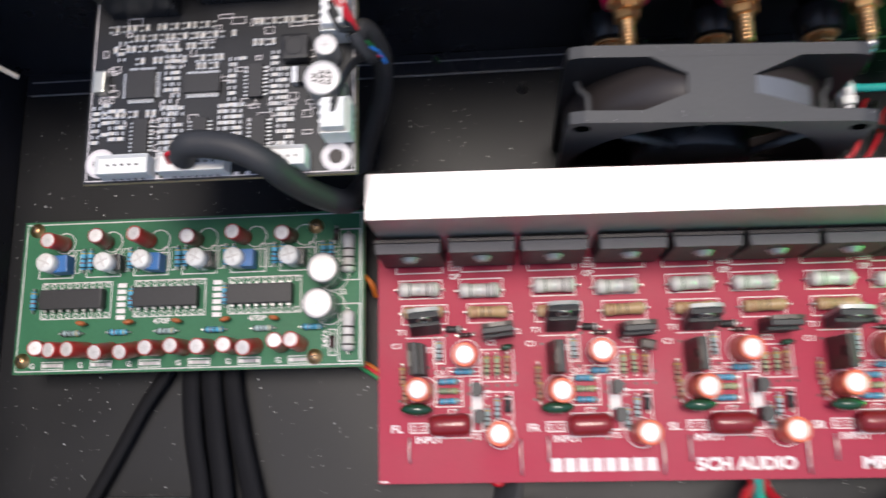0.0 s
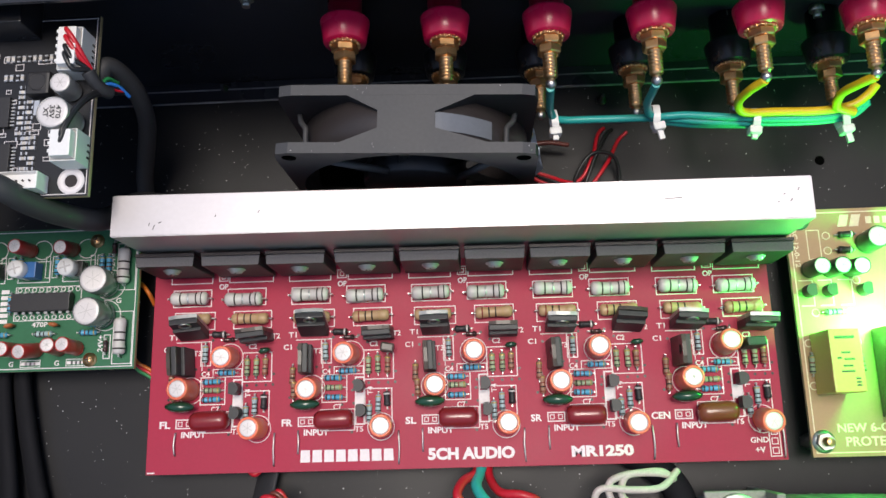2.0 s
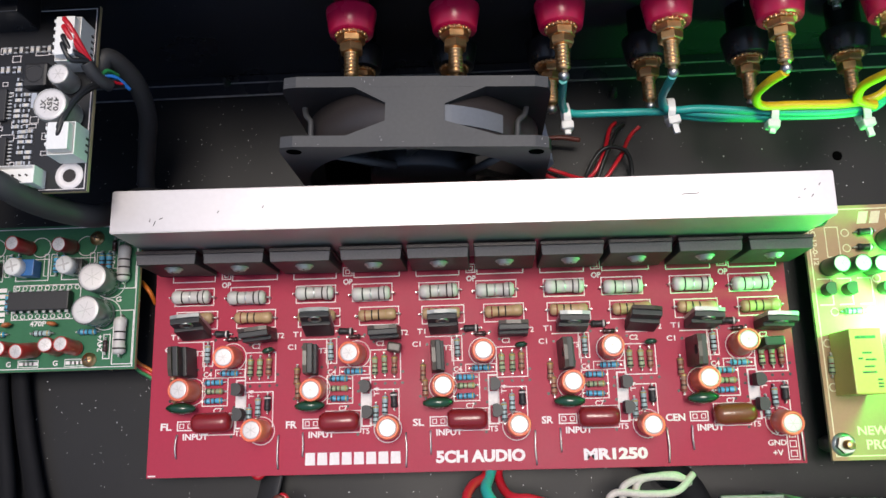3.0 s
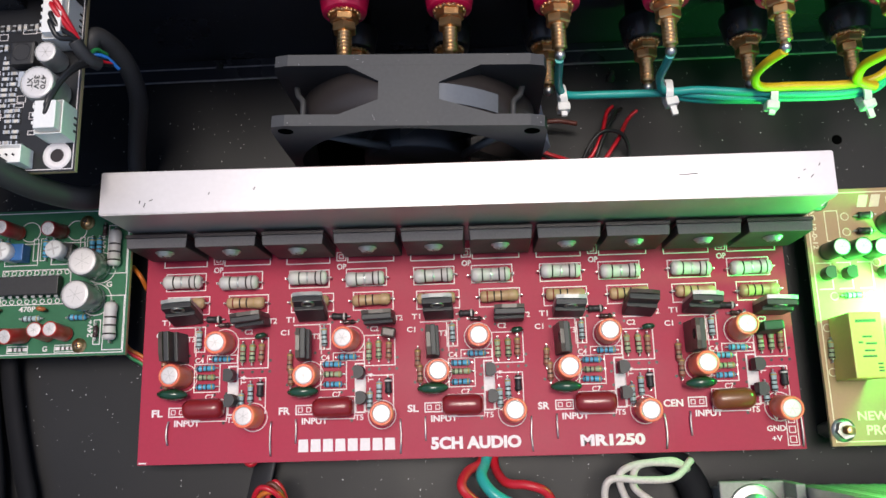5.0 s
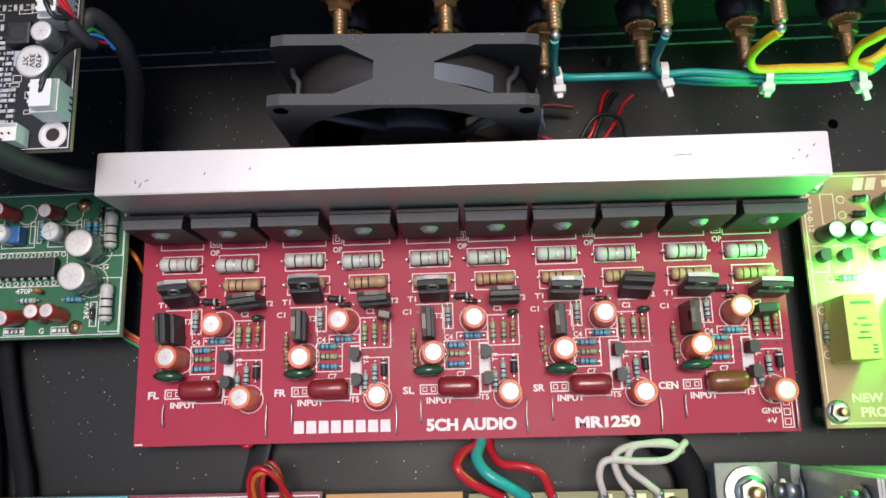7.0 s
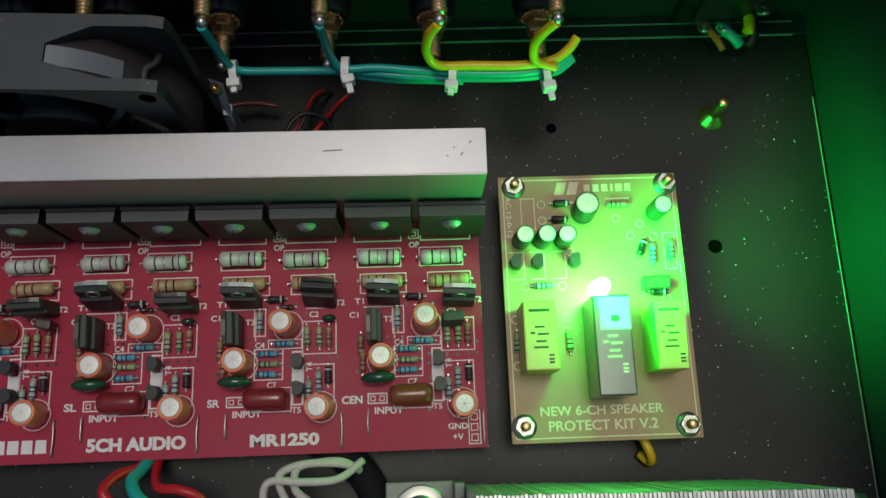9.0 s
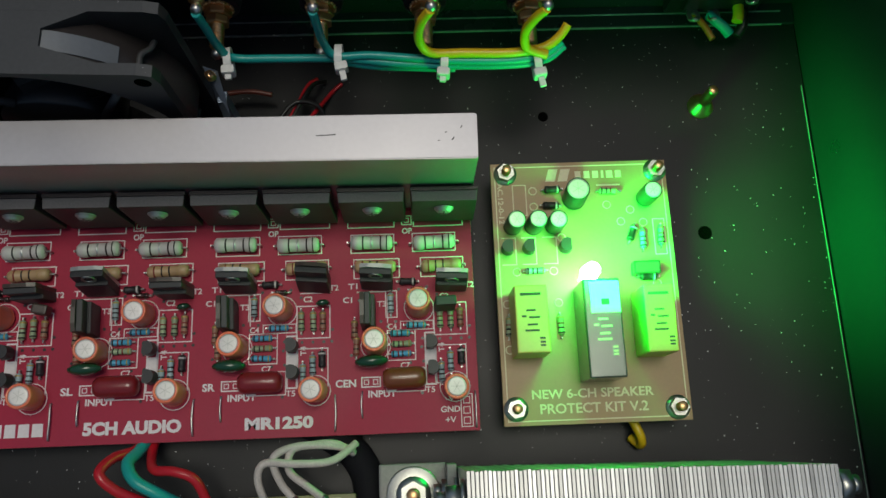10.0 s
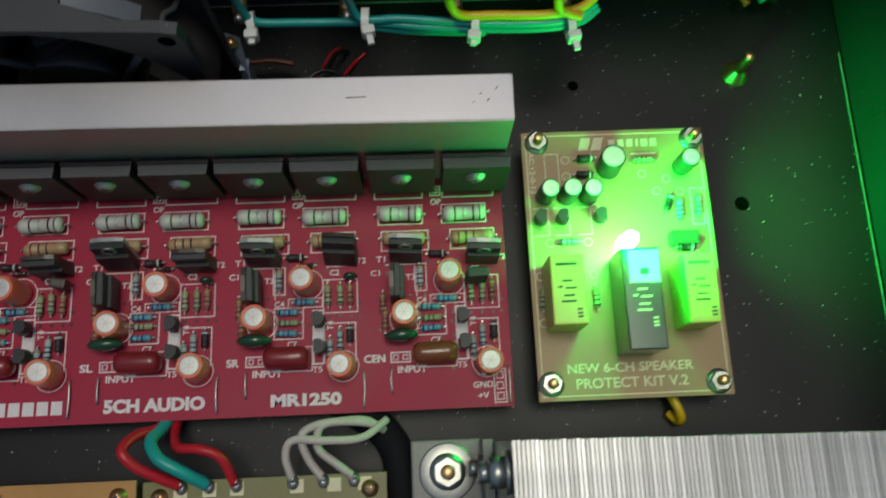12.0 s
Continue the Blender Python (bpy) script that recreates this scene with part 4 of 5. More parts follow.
box(bm, -0.3, 0.3, -2.2, 2.2, 8.6, 8.753, mi=1)
TRIM_KNOB = mesh("knob", bm, "white_plastic", "r_grey")
for k, x in enumerate((-111.0, -91.0, -78.2, -59.2, -46.3, -27.6)):
    t = put("trimmer", TRIM_BODY if k % 2 == 0 else TRIM_DARK, pre, at(x + 1.4, 74.3, ZG, 0, J(4), J(5)), "blue trimmer with a white round top" if k % 2 == 0 else "dark trimmer with a white round top")
    put("knob", TRIM_KNOB, t, at(x + 0.4, 74.3, ZG, 0, -3, J(60)))
for x, y in ((-15.6, 68.7), (-16.6, 57.4)):
    capacitor(CAP10, pre, x, y, ZG, J(3), J(3), J(90), "grey-sleeved capacitor with a broad white top")
put("resistor", R1W, pre, at(-8.7, 75.2, ZG, 0, 0, 90), "grey one-watt resistor")
put("resistor", R1W, pre, at(-8.7, 49.2, ZG, 0, 0, 90))
put("diode", DIODE_GLASS, pre, at(-14.3, 45.8, ZG, 0, 0, 90))
put("diode", DIODE_GLASS, pre, at(-13.2, 82.0, ZG, 0, 0, 90))
for k in range(6):
    x = -104 + 16.6 * k
    put("resistor", RQ_BLUE if k % 2 else RQ_CYAN, pre, at(x, 51.0, ZG))
    bm = bmesh.new()
    lathe(bm, [(0, -0.8), (1.2, -0.7), (1.9, 0), (1.2, 0.7), (0, 0.8)], 12, Matrix.Translation((0, 0, 2.4)) @ Matrix.Rotation(math.pi / 2, 4, "X"))
    rod(bm, (-1, 0, -0.05), (-1, 0, 2.4), 0.25, seg=6)
    rod(bm, (1, 0, -0.05), (1, 0, 2.4), 0.25, seg=6)
    part("small_capacitor", bm, "ceramic", pre, "", at(x + 4, 54.2, ZG, 0, 0, J(15)))
    for q in (0, 1):
        put("resistor", RQ_BLUE, pre, at(-101.5 + 16.8 * k + q * 2.6, 76, ZG, 0, 0, 90))
for x in (-87, -54.4, -121.6):
    put("resistor", RQ_BLUE, pre, at(x + 3.4, 62.5, ZG, 0, 0, 90))

# ---- black decoder board, carried by the jack block on the rear panel ----
dec = thing("decoder_board", -33, 115, 0, "black circuit board covered with surface-mount parts and white sockets", "circuit board")
ZK = 76.0
board(dec, -71.5, 4.6, 85.0, 144.5, ZK, "pcb_black")
bm = bmesh.new()
box(bm, -66, -46, 134, 154.9, ZK, ZK + 13, 0.4)
part("jack_block", bm, "black_plastic", dec, "black audio jack block")
bm = bmesh.new()
box(bm, -40, -14, 137, 154.9, ZK, ZK + 12, 0.4)
part("jack_block", bm, "black_plastic", dec)
bm = bmesh.new()
outline(bm, -70.6, 85.8, 3.8, 143.6, ZK, 0.25)
rs = random.Random(3)
for k in range(70):
    x, y = rs.uniform(-69, -8), rs.uniform(91, 133)
    outline(bm, x, y, x + rs.choice((1.5, 2.5, 4)), y + rs.choice((1.2, 2)), ZK, 0.18)
for k in range(16):
    box(bm, -61 + k * 3.2, -59.6 + k * 3.2, 85.9, 86.8, ZK - 0.02, ZK + 0.06)
for x, y in ((-66.8, 90.8), (-0.9, 89.9)):
    lathe(bm, [(2.0, -0.02), (2.0, 0.08), (4.2, 0.08), (4.2, -0.02)], 24, Matrix.Translation((x, y, ZK)))
tagged(part("silkscreen", bm, "silk", dec, "white printed outlines"), kind="stuff")
for x, y in ((-66.8, 90.8), (-0.9, 89.9)):
    bm = bmesh.new()
    rod(bm, (x, y, ZK - 0.2), (x, y, ZK + 0.12), 1.9, seg=20)
    part("mounting_hole", bm, "band_dark", dec)
put("chip", QFP, dec, at(-56.2, 113.2, ZK), "square flat chip")
put("chip", SSOP, dec, at(-38.6, 112.6, ZK))
for x, y in ((-55.4, 98.0), (-38.8, 97.6), (-22.2, 97.2)):
    put("chip", SO16, dec, at(x, y, ZK, 0, 0, 90))
put("chip", SO16, dec, at(-23.5, 112.6, ZK, 0, 0, 90))
boxes = [(-56.2, 113.2, 6.0, 6.0), (-38.6, 112.6, 6.2, 4.6), (-55.4, 98, 4.0, 6), (-38.8, 97.6, 4.0, 6), (-22.2, 97.2, 4.0, 6), (-23.5, 112.6, 3.6, 6), (-58, 88.3, 8.5, 4), (-39, 88.3, 10.5, 4), (-13.6, 88.3, 7, 4), (-0.9, 90, 5, 5), (-66.8, 90.8, 5, 5), (-1, 107.3, 6, 6), (0.7, 118.5, 4.5, 4.5), (0, 98.5, 6, 5.5), (0, 131, 6, 9), (-12, 121, 4, 4), (-9.5, 113, 4, 4)]
spots = []
for cx in (-55.4, -38.8, -22.2):
    for u in (-8.4, -6.0, 6.0, 8.4):
        for k in range(9):
            spots.append((cx + u, 92.6 + k * 1.65, 0))
for cx, y0, n in ((-48.6, 104.5, 12), (-46.2, 104.5, 12), (-30.2, 106, 9), (-27.6, 106, 9), (-18.2, 104, 11), (-15.6, 104, 9), (-68.6, 95, 8), (-66.0, 99, 6), (-62.6, 119.5, 5)):
    for k in range(n):
        spots.append((cx, y0 + k * 1.7, 0))
for y0, xa, xb in ((104.6, -66, -50), (120.4, -58, -31), (124.2, -66, -16), (127.4, -60, -22), (130.6, -66, -6), (118.0, -40, -31)):
    for k in range(int((xb - xa) / 1.75)):
        if (k // 6) % 4 != 3:
            spots.append((xa + k * 1.75, y0, 90))
spots = [(x, y, a) for x, y, a in spots if not any(abs(x - bx) < w + 0.6 and abs(y - by) < h + 0.4 for bx, by, w, h in boxes)]
for n, (x, y, a) in enumerate(spots[:290]):
    if rs.random() > 0.08:
        put("chip_component", CHIPS[(0, 0, 1, 0, 1)[n % 5]], dec, at(x + rs.uniform(-0.12, 0.12), y, ZK, 0, 0, a))
put("chip_component", CHIPS[3], dec, at(-9.5, 113.0, ZK) @ Matrix.Scale(1.9, 4), "black power inductor")
bm = bmesh.new()
box(bm, -3.8, 3.8, -3.8, 3.8, 0.05, 3.8, 0.9)
lathe(bm, [(2.9, 3.7), (2.9, 3.86), (2.5, 3.86), (2.5, 3.7)], 24)
part("inductor", bm, "epoxy", dec, "black power inductor", at(-12.0, 121.0, ZK))
bm = bmesh.new()
box(bm, -1.7, 1.7, -3.3, 3.3, 0.1, 3.3, 0.5)
part("crystal", bm, "steel", dec, "silver crystal can", at(-67.3, 113.8, ZK))
capacitor(CAPSMD10, dec, -2.6, 108.0, ZK, 0, 0, 0, "silver surface-mount electrolytic capacitor")
capacitor(CAPSMD6, dec, -2.4, 118.6, ZK)
for s, y in (("470", 109.2), ("35V", 107.3), ("XT", 105.4)):
    lettering(s, 4.2 if s != "XT" else 3.0, 1.5, at(-2.6 + (y - 107.3), 108.0, ZK + 10.53, 0, 0, -90), dec, "ink", heavy=0.02)


def socket(x, y, w, d, h, ways, rz=0, label="white wire socket", plug=False):
    bm = bmesh.new()
    box(bm, -w / 2, w / 2, -d / 2, d / 2, 0.0, h, 0.25)
    inner = [f for f in bm.faces if f.normal.z > 0.9 and f.calc_area() > w * d * 0.5]
    r = bmesh.ops.inset_region(bm, faces=inner, thickness=0.7)
    for f in inner:
        for v in f.verts:
            v.co.z -= h * 0.2
    for k in range(ways):
        u = (k - (ways - 1) / 2) * 2.0
        box(bm, u - 0.35, u + 0.35, -d / 2 - 0.12, -d / 2 + 0.1, 0.3, h * 0.22, mi=1)
        rod(bm, (u, 0, h * 0.3), (u, 0, h * 0.9), 0.3, seg=6, mi=1)
    o = part("socket", bm, ["white_plastic", "band_dark"], dec, label, at(x, y, ZK, 0, 0, rz))
    if plug:
        bm = bmesh.new()
        box(bm, -w / 2 + 0.9, w / 2 - 0.9, -d / 2 + 0.9, d / 2 - 0.9, h * 0.4, h + 2.2, 0.3)
        for k in range(ways):
            u = (k - (ways - 1) / 2) * 2.4
            box(bm, u - 0.5, u + 0.5, d / 2 - 1.2, d / 2 - 0.3, h * 0.8, h + 2.0, 0.15)
        put("plug", mesh("plug", bm, "white_plastic"), o, at(x, y, ZK, 0, 0, rz), "white plug with moulded ribs")
    return o


socket(-58.0, 88.5, 14.5, 5.4, 6.0, 5)
socket(-39.0, 88.5, 18.5, 5.4, 6.0, 7)
socket(-13.6, 88.8, 11.5, 5.4, 6.5, 4)
socket(0.2, 98.6, 10.0, 8.0, 8.0, 3, 90, plug=True)
socket(-0.2, 129.6, 14.0, 7.4, 8.0, 5, 90, plug=True)


def wire(name, pts, r, material, label, category="wire", group="", seg=10, n=10, flat=1.0):
    bm = bmesh.new()
    tube(bm, pts, r, seg, n, flat=flat)
    return solo(name, bm, material, label, category, group)


for k, (c, y) in enumerate((("wire_red", 135.5), ("wire_red", 133.0), ("black_wire", 130.0), ("black_wire", 127.5))):
    wire("wire", [(-1.0, y, ZK + 5), (-0.6, y - 0.6, ZK + 10), (1.8, y - 4 - k * 0.4, ZK + 10 - k * 0.3), (5.0, 124.5 - k * 0.6, ZK + 6), (7.0, 120.0 - k * 0.5, ZK + 1), (10, 121, ZK - 7)], 0.8, c, "red wire plugged into a white socket" if c == "wire_red" else "black wire plugged into a white socket", group="decoder wires")
for k, y in enumerate((98.0, 100.0)):
    wire("wire", [(-0.6, y, ZK + 5), (0.4, y + 1.5, ZK + 10), (3.0, 109 + k, ZK + 8), (6.0, 116 + k, ZK + 3), (9.5, 121 + k, ZK - 6)], 0.75, "black_wire", "black wire plugged into a white socket", group="decoder wires")
wire("heat_shrink", [(4.9, 122.6, ZK + 6.0), (5.9, 120.4, ZK + 4.0), (7.2, 118.8, ZK + 1.0), (8.4, 118.8, ZK - 2)], 2.0, "rubber", "black wrap gathering the thin decoder wires", "sleeve", seg=14)
wire("wire", [(4.6, 120.5, ZK - 3), (6.8, 122.4, ZK - 3), (9.4, 122.3, ZK - 5), (11.4, 120.4, ZK - 9)], 0.6, "wire_blue", "thin blue wire beside the decoder board")
wire("wire", [(5.2, 121.6, ZK - 2), (6.4, 124.4, ZK - 3.6), (7.8, 124.8, ZK - 8)], 0.7, "wire_green", "thin green wire beside the decoder board")
wire("cable_sleeve", [(2.5, 124, 70), (4.5, 129.5, 70.5), (7, 129.6, 66), (8.6, 126.8, 56), (6.4, 121.9, 42), (0.6, 115.2, 28), (-4.0, 107, 17), (-4.6, 99, 9), (2, 94, 4.2)], 3.1, "rubber", "thick black braided cable sleeve", "cable", seg=14)
wire("cable_sleeve", [(-41, 89.5, 82), (-38, 91.0, 86.2), (-33, 91.0, 87), (-24.3, 89.2, 87), (-16.8, 85.6, 84.5), (-12.8, 83.2, 77), (-8.4, 82.4, 66), (-3.6, 83.4, 54), (-1.6, 88.0, 44), (0.5, 95.6, 32), (8, 97.5, 22)], 3.7, "rubber", "thick black braided cable sleeve from the decoder board", "cable", seg=14)
for k, c in enumerate(("wire_red", "wire_white", "wire_brown")):
    wire("wire", [(-45 + k * 2, 88.6, ZK + 5), (-44 + k * 1.6, 89.4, ZK + 9), (-40, 89.8, ZK + 9.6)], 0.6, c, "short wire entering a black sleeve", group="decoder wires")

# ---- speaker protection board ----
pro = thing("protection_board", 263.5, 43.5, 0, "tan circuit board with two yellow relays and a lit green led", "circuit board")
ZP = 14.5
board(pro, 233.4, 293.4, 0.6, 88.0, ZP, "pcb_tan")
for x, y in ((237.1, 5.8), (288.9, 4.7), (238.4, 85.1), (291.0, 84.6)):
    x = min(max(x, 237.4), 289.6)
    y = min(y, 84.2)
    spacer(pro, x, y, 0, ZP - 1.6, 2.8, "steel")
    put("nut", NUT, pro, at(x, y, ZP, 0, 0, J(30)), "plated nut and washer on a threaded stud")
bm = bmesh.new()
outline(bm, 234.8, 2.0, 292.0, 86.6, ZP, 0.4)
outline(bm, 240.6, 69.5, 245.0, 80.2, ZP, 0.35)
for x, y in ((247.4, 78.0), (261.6, 77.9), (247.4, 72.5), (240.4, 50.2), (252.6, 50.2), (236.6, 39.5), (236.6, 24.6), (253.4, 39.5), (276.5, 66.5), (284.0, 66.0), (286.6, 48.8), (286.6, 45.0), (272.2, 72.5), (280.0, 70.5), (256.0, 61.5)):
    ring_ink(bm, x, y, ZP, 1.3, 0.4, 14)
for x in (240.5, 247.2, 254.2):
    line(bm, x, 53.0, x, 61.5, ZP, 0.4)
    line(bm, x - 4.5, 61.8, x, 61.8, ZP, 0.4)
    line(bm, x - 4.5, 52.7, x, 52.7, ZP, 0.4)
outline(bm, 287.2, 54.8, 291.0, 67.0, ZP, 0.4)
line(bm, 269.5, 79.5, 277, 79.5, ZP, 0.6)
line(bm, 282.5, 57, 282.5, 62, ZP, 0.4)
tagged(part("silkscreen", bm, "silk_cream", pro, "cream printed outlines"), kind="stuff")
lettering("NEW 6-CH SPEAKER", 39.0, 3.0, at(262.2, 10.2, ZP + 0.02), pro, "silk_cream", heavy=0.02)
lettering("PROTECT KIT V.2", 34.5, 3.2, at(262.3, 5.6, ZP + 0.02), pro, "silk_cream", heavy=0.02)
lettering("AC.12-0-12", 14.5, 1.8, at(236.4, 74.0, ZP + 0.02, 0, 0, -90), pro, "silk_cream", heavy=0.02)
# maker's mark as plain bars
for k, (x, w, h) in enumerate(((254.2, 3.2, 4.4), (258.4, 3.2, 4.4), (263.2, 2.0, 2.6), (266.2, 2.0, 2.6), (269.2, 2.0, 2.6), (271.6, 0.8, 2.6), (274.0, 2.2, 2.6), (277.0, 2.0, 2.6))):
    bm = bmesh.new()
    n0 = len(bm.verts)
    box(bm, x - w / 2, x + w / 2, 83.4 - h / 2, 83.4 + h / 2, ZP - 0.02, ZP + 0.07)
    if h > 3:
        for v in bm.verts:
            v.co.x += (v.co.y - 83.4) * 0.3
    part("brand_mark", bm, "silk_cream", pro)


def relay(x, y, w, d, h, material, label, rz=0):
    bm = bmesh.new()
    box(bm, -w / 2, w / 2, -d / 2, d / 2, 0.1, h, 0.5)
    r = part("relay", bm, material, pro, label, at(x, y, ZP, 0, 0, rz))
    bm = bmesh.new()
    box(bm, -3.4, 3.0, d / 2 - 3.3, d / 2 - 2.4, h - 0.03, h + 0.05)
    for k, (a, b, q) in enumerate(((-1.8, 1.2, 2.6), (-1.0, 2.4, 0.4), (-3.2, -1.8, 0.8), (-1.6, 1.6, -1.8), (-2.4, 2.0, -3.6), (2.0, 3.6, -6.0), (2.0, 3.6, -7.2), (2.0, 3.6, -8.2))):
        box(bm, a, b, q - 0.3, q + 0.3, h - 0.03, h + 0.05)
    put("print", mesh("print", bm, "ink" if material == "relay" else "silk_cream"), r, at(x, y, ZP, 0, 0, rz), "small dark printed bars")
    return r


relay(242.3, 32.2, 10.4, 21.0, 15.4, "relay", "yellow relay with dark print")
relay(281.9, 31.2, 9.4, 21.0, 15.4, "relay", "yellow relay with dark print")
relay(264.0, 28.6, 11.4, 30.4, 16.5, "shiny_cover", "dark glossy relay beside the lit led")
bm = bmesh.new()
box(bm, -4.6, 4.6, -4.9, 4.9, 16.5, 16.62)
box(bm, -1.2, 1.2, -2.4, -0.6, 16.6, 16.66, mi=1)
part("label_sticker", bm, ["white_plastic", "ink"], pro, "small white sticker", at(264.8, 38.0, ZP))
for x, y, k in ((261.4, 74.6, CAP8D), (238.9, 65.6, CAP6D), (245.8, 65.4, CAP6D), (252.8, 65.4, CAP6D), (285.5, 74.2, CAP6D)):
    capacitor(k, pro, x + (0.8 if x < 255 else -0.4), y, ZP, J(3), J(3), J(90), "dark capacitor with a pale scored top")
for x, y, me, a in ((253.8, 78.0, DIODE, 0), (253.0, 72.4, DIODE, 0), (246.4, 50.2, RQ_CYAN, 0), (236.6, 32.0, RQ_GREEN, 90), (253.4, 32.0, RQ_GREEN, 90), (273.0, 77.0, RQ_GREEN, 0), (283.0, 60.0, RQ_CYAN, 90), (289.2, 61.0, RQ_GREEN, 90), (279.5, 62.0, DIODE, 70), (283.5, 47.0, DIODE, 0)):
    put("diode" if me in (DIODE,) else "resistor", me, pro, at(x, y, ZP, 0, 0, a + J(3)))
for x, y in ((237.5, 57.4), (244.5, 57.4), (256.5, 57.4)):
    put("small_transistor", TO92, pro, at(x, y, ZP, 0, 0, 90))
bm = bmesh.new()
box(bm, -4.4, 4.4, -2.2, 2.2, 0.1, 4.6, 0.5)
part("small_capacitor", bm, "mylar", pro, "dark green block capacitor", at(282.6, 49.6, ZP))
bm = bmesh.new()
lathe(bm, [(0, 0.5), (2.9, 0.5), (2.9, 1.4), (2.5, 1.4), (2.5, 7.0), (2.2, 8.3), (1.3, 9.3), (0, 9.7)], 20)
for s in (-1.27, 1.27):
    rod(bm, (s, 0, -8.6), (s, 0, 0.8), 0.3, seg=6)
led = part("led", bm, "led", pro, "glowing green five-millimetre led", at(262.0, 46.8, ZP + 8.5))
led.visible_shadow = False

# ---- binding posts ----
POSTS = (80.6, 113.4, 146.6, 180.0, 214.0, 248.0)


def binding_post(x, y, z, color, label):
    """Insulated post through the rear panel: sleeve, two nuts, threaded stud with solder."""
    t = thing("binding_post", x, y + 22, z, label, "terminal", "speaker terminals")
    R = Matrix.Rotation(math.pi / 2, 4, "X")  # local z towards -y
    base = at(x, 154.9, z)
    d = 154.9 - y
    bm = bmesh.new()
    lathe(bm, [(0, 0), (5.6, 0), (5.6, d - 8.6), (7.6, d - 8.4), (8.1, d - 7.9), (8.1, d - 7.2), (6.95, d - 0.35), (6.7, d), (0, d)], 32, R)
    part("insulator", bm, color, t, "", base)
    bm = bmesh.new()
    for a in range(0, 360, 18):
        c, w = math.cos(radians(a)), math.sin(radians(a))
        rod(bm, (4.7 * c, -d - 0.1, 4.7 * w), (4.7 * c, -d - 0.8 - 0.4 * (a // 18 % 2), 4.7 * w), 0.7, 0.3, seg=5)
    rod(bm, (0, -d, 0), (0, -d - 0.7, 0), 4.7, seg=20)
    part("washer", bm, "gold", t, "", base)
    for k, (a, b, r, q) in enumerate(((0.6, 3.3, 4.4, 10), (3.4, 6.3, 3.9, 35))):
        bm = bmesh.new()
        mm = Matrix.Rotation(radians(q), 4, "Y")
        lathe(bm, [(0, 0), (r * 0.88, 0), (r, 0.4), (r, b - a - 0.4), (r * 0.88, b - a), (0, b - a)], 6, mm @ Matrix.Translation((0, -d - a, 0)) @ R)
        for f in bm.faces:
            f.smooth = False
        part("nut", bm, "gold", t, "", base)
    bm = bmesh.new()
    prof = [(0, 0)]
    q = 0.0
    while q < 8.5:
        prof += [(2.35, q), (2.35, q + 0.25), (1.6, q + 0.65), (1.6, q + 0.9)]
        q += 1.2
    prof += [(1.5, 8.6), (1.3, 10.5), (0.6, 11.2), (0, 11.2)]
    lathe(bm, prof, 14, Matrix.Translation((0, -d - 5.2, 0)) @ R)
    part("stud", bm, "gold", t, "", base)
    bm = bmesh.new()
    bmesh.ops.create_icosphere(bm, subdivisions=2, radius=1.8, matrix=Matrix.Translation((0, -d - 16.2, -0.3)))
    for f in bm.faces:
        f.smooth = True
    part("solder_blob", bm, "solder", t, "", base)


for k, x in enumerate(POSTS):
    binding_post(x, 136.8 - 0.012 * (x - 80), 64.0, "red_plastic", "crimson plastic speaker terminal with gold nuts")
for k, x in enumerate(POSTS):
    binding_post(x - 1.2, 137.6 - 0.012 * (x - 80), 36.0, "black_plastic", "black plastic speaker terminal with gold nuts")

# ---- speaker wires and ties ----
TIES = ((149.7, 117.2), (184.7, 117.4), (218.4, 114.6), (248.0, 113.6))
wire("speaker_wire", [(146.4, 118.6, 63.5), (147.0, 118.8, 55), (148.0, 118.6, 44), (151.5, 117.6, 38.4), (165, 117.5, 37.4), (185, 117.2, 37.0), (203, 115.2, 36.6), (220, 114.2, 36.4), (240, 113.8, 36.6), (251, 115.0, 37.5), (257, 119, 38.5)], 1.35, "wire_teal", "teal wire soldered to a gold terminal", group="speaker wires")
wire("speaker_wire", [(179.8, 118.4, 63.5), (180.0, 118.6, 56), (180.6, 118.8, 45), (184.0, 117.0, 39.2), (195, 117.2, 38.6), (210, 115.8, 38.4), (225, 114.6, 38.4), (242, 114.4, 38.6), (251, 116.2, 39.4), (256, 119.5, 40.4)], 1.35, "wire_teal", "teal wire soldered to a gold terminal", group="speaker wires")
wire("speaker_wire", [(186, 116.8, 35.4), (197, 115.4, 34.6), (210, 114.6, 34.6), (222, 113.8, 35.0)], 1.3, "wire_teal", "slack teal wire in the tied bundle", group="speaker wires")
wire("speaker_wire", [(213.8, 118.0, 63.5), (211.0, 117.6, 57), (210.4, 117.6, 47), (214.0, 116.2, 41.4), (225, 116.2, 40.6), (240, 115.9, 40.6), (250, 117.2, 41.2), (255, 120, 43.0), (257.5, 123, 45)], 1.5, "wire_yellow", "yellow wire soldered to a gold terminal", group="speaker wires")
wire("speaker_wire", [(247.8, 117.6, 63.5), (245.0, 117.6, 58), (243.2, 118.0, 50), (244.0, 116.6, 43.4), (247, 115.6, 41.6), (251, 114.8, 40.6)], 1.5, "wire_yellow", "yellow wire soldered to a gold terminal", group="speaker wires")
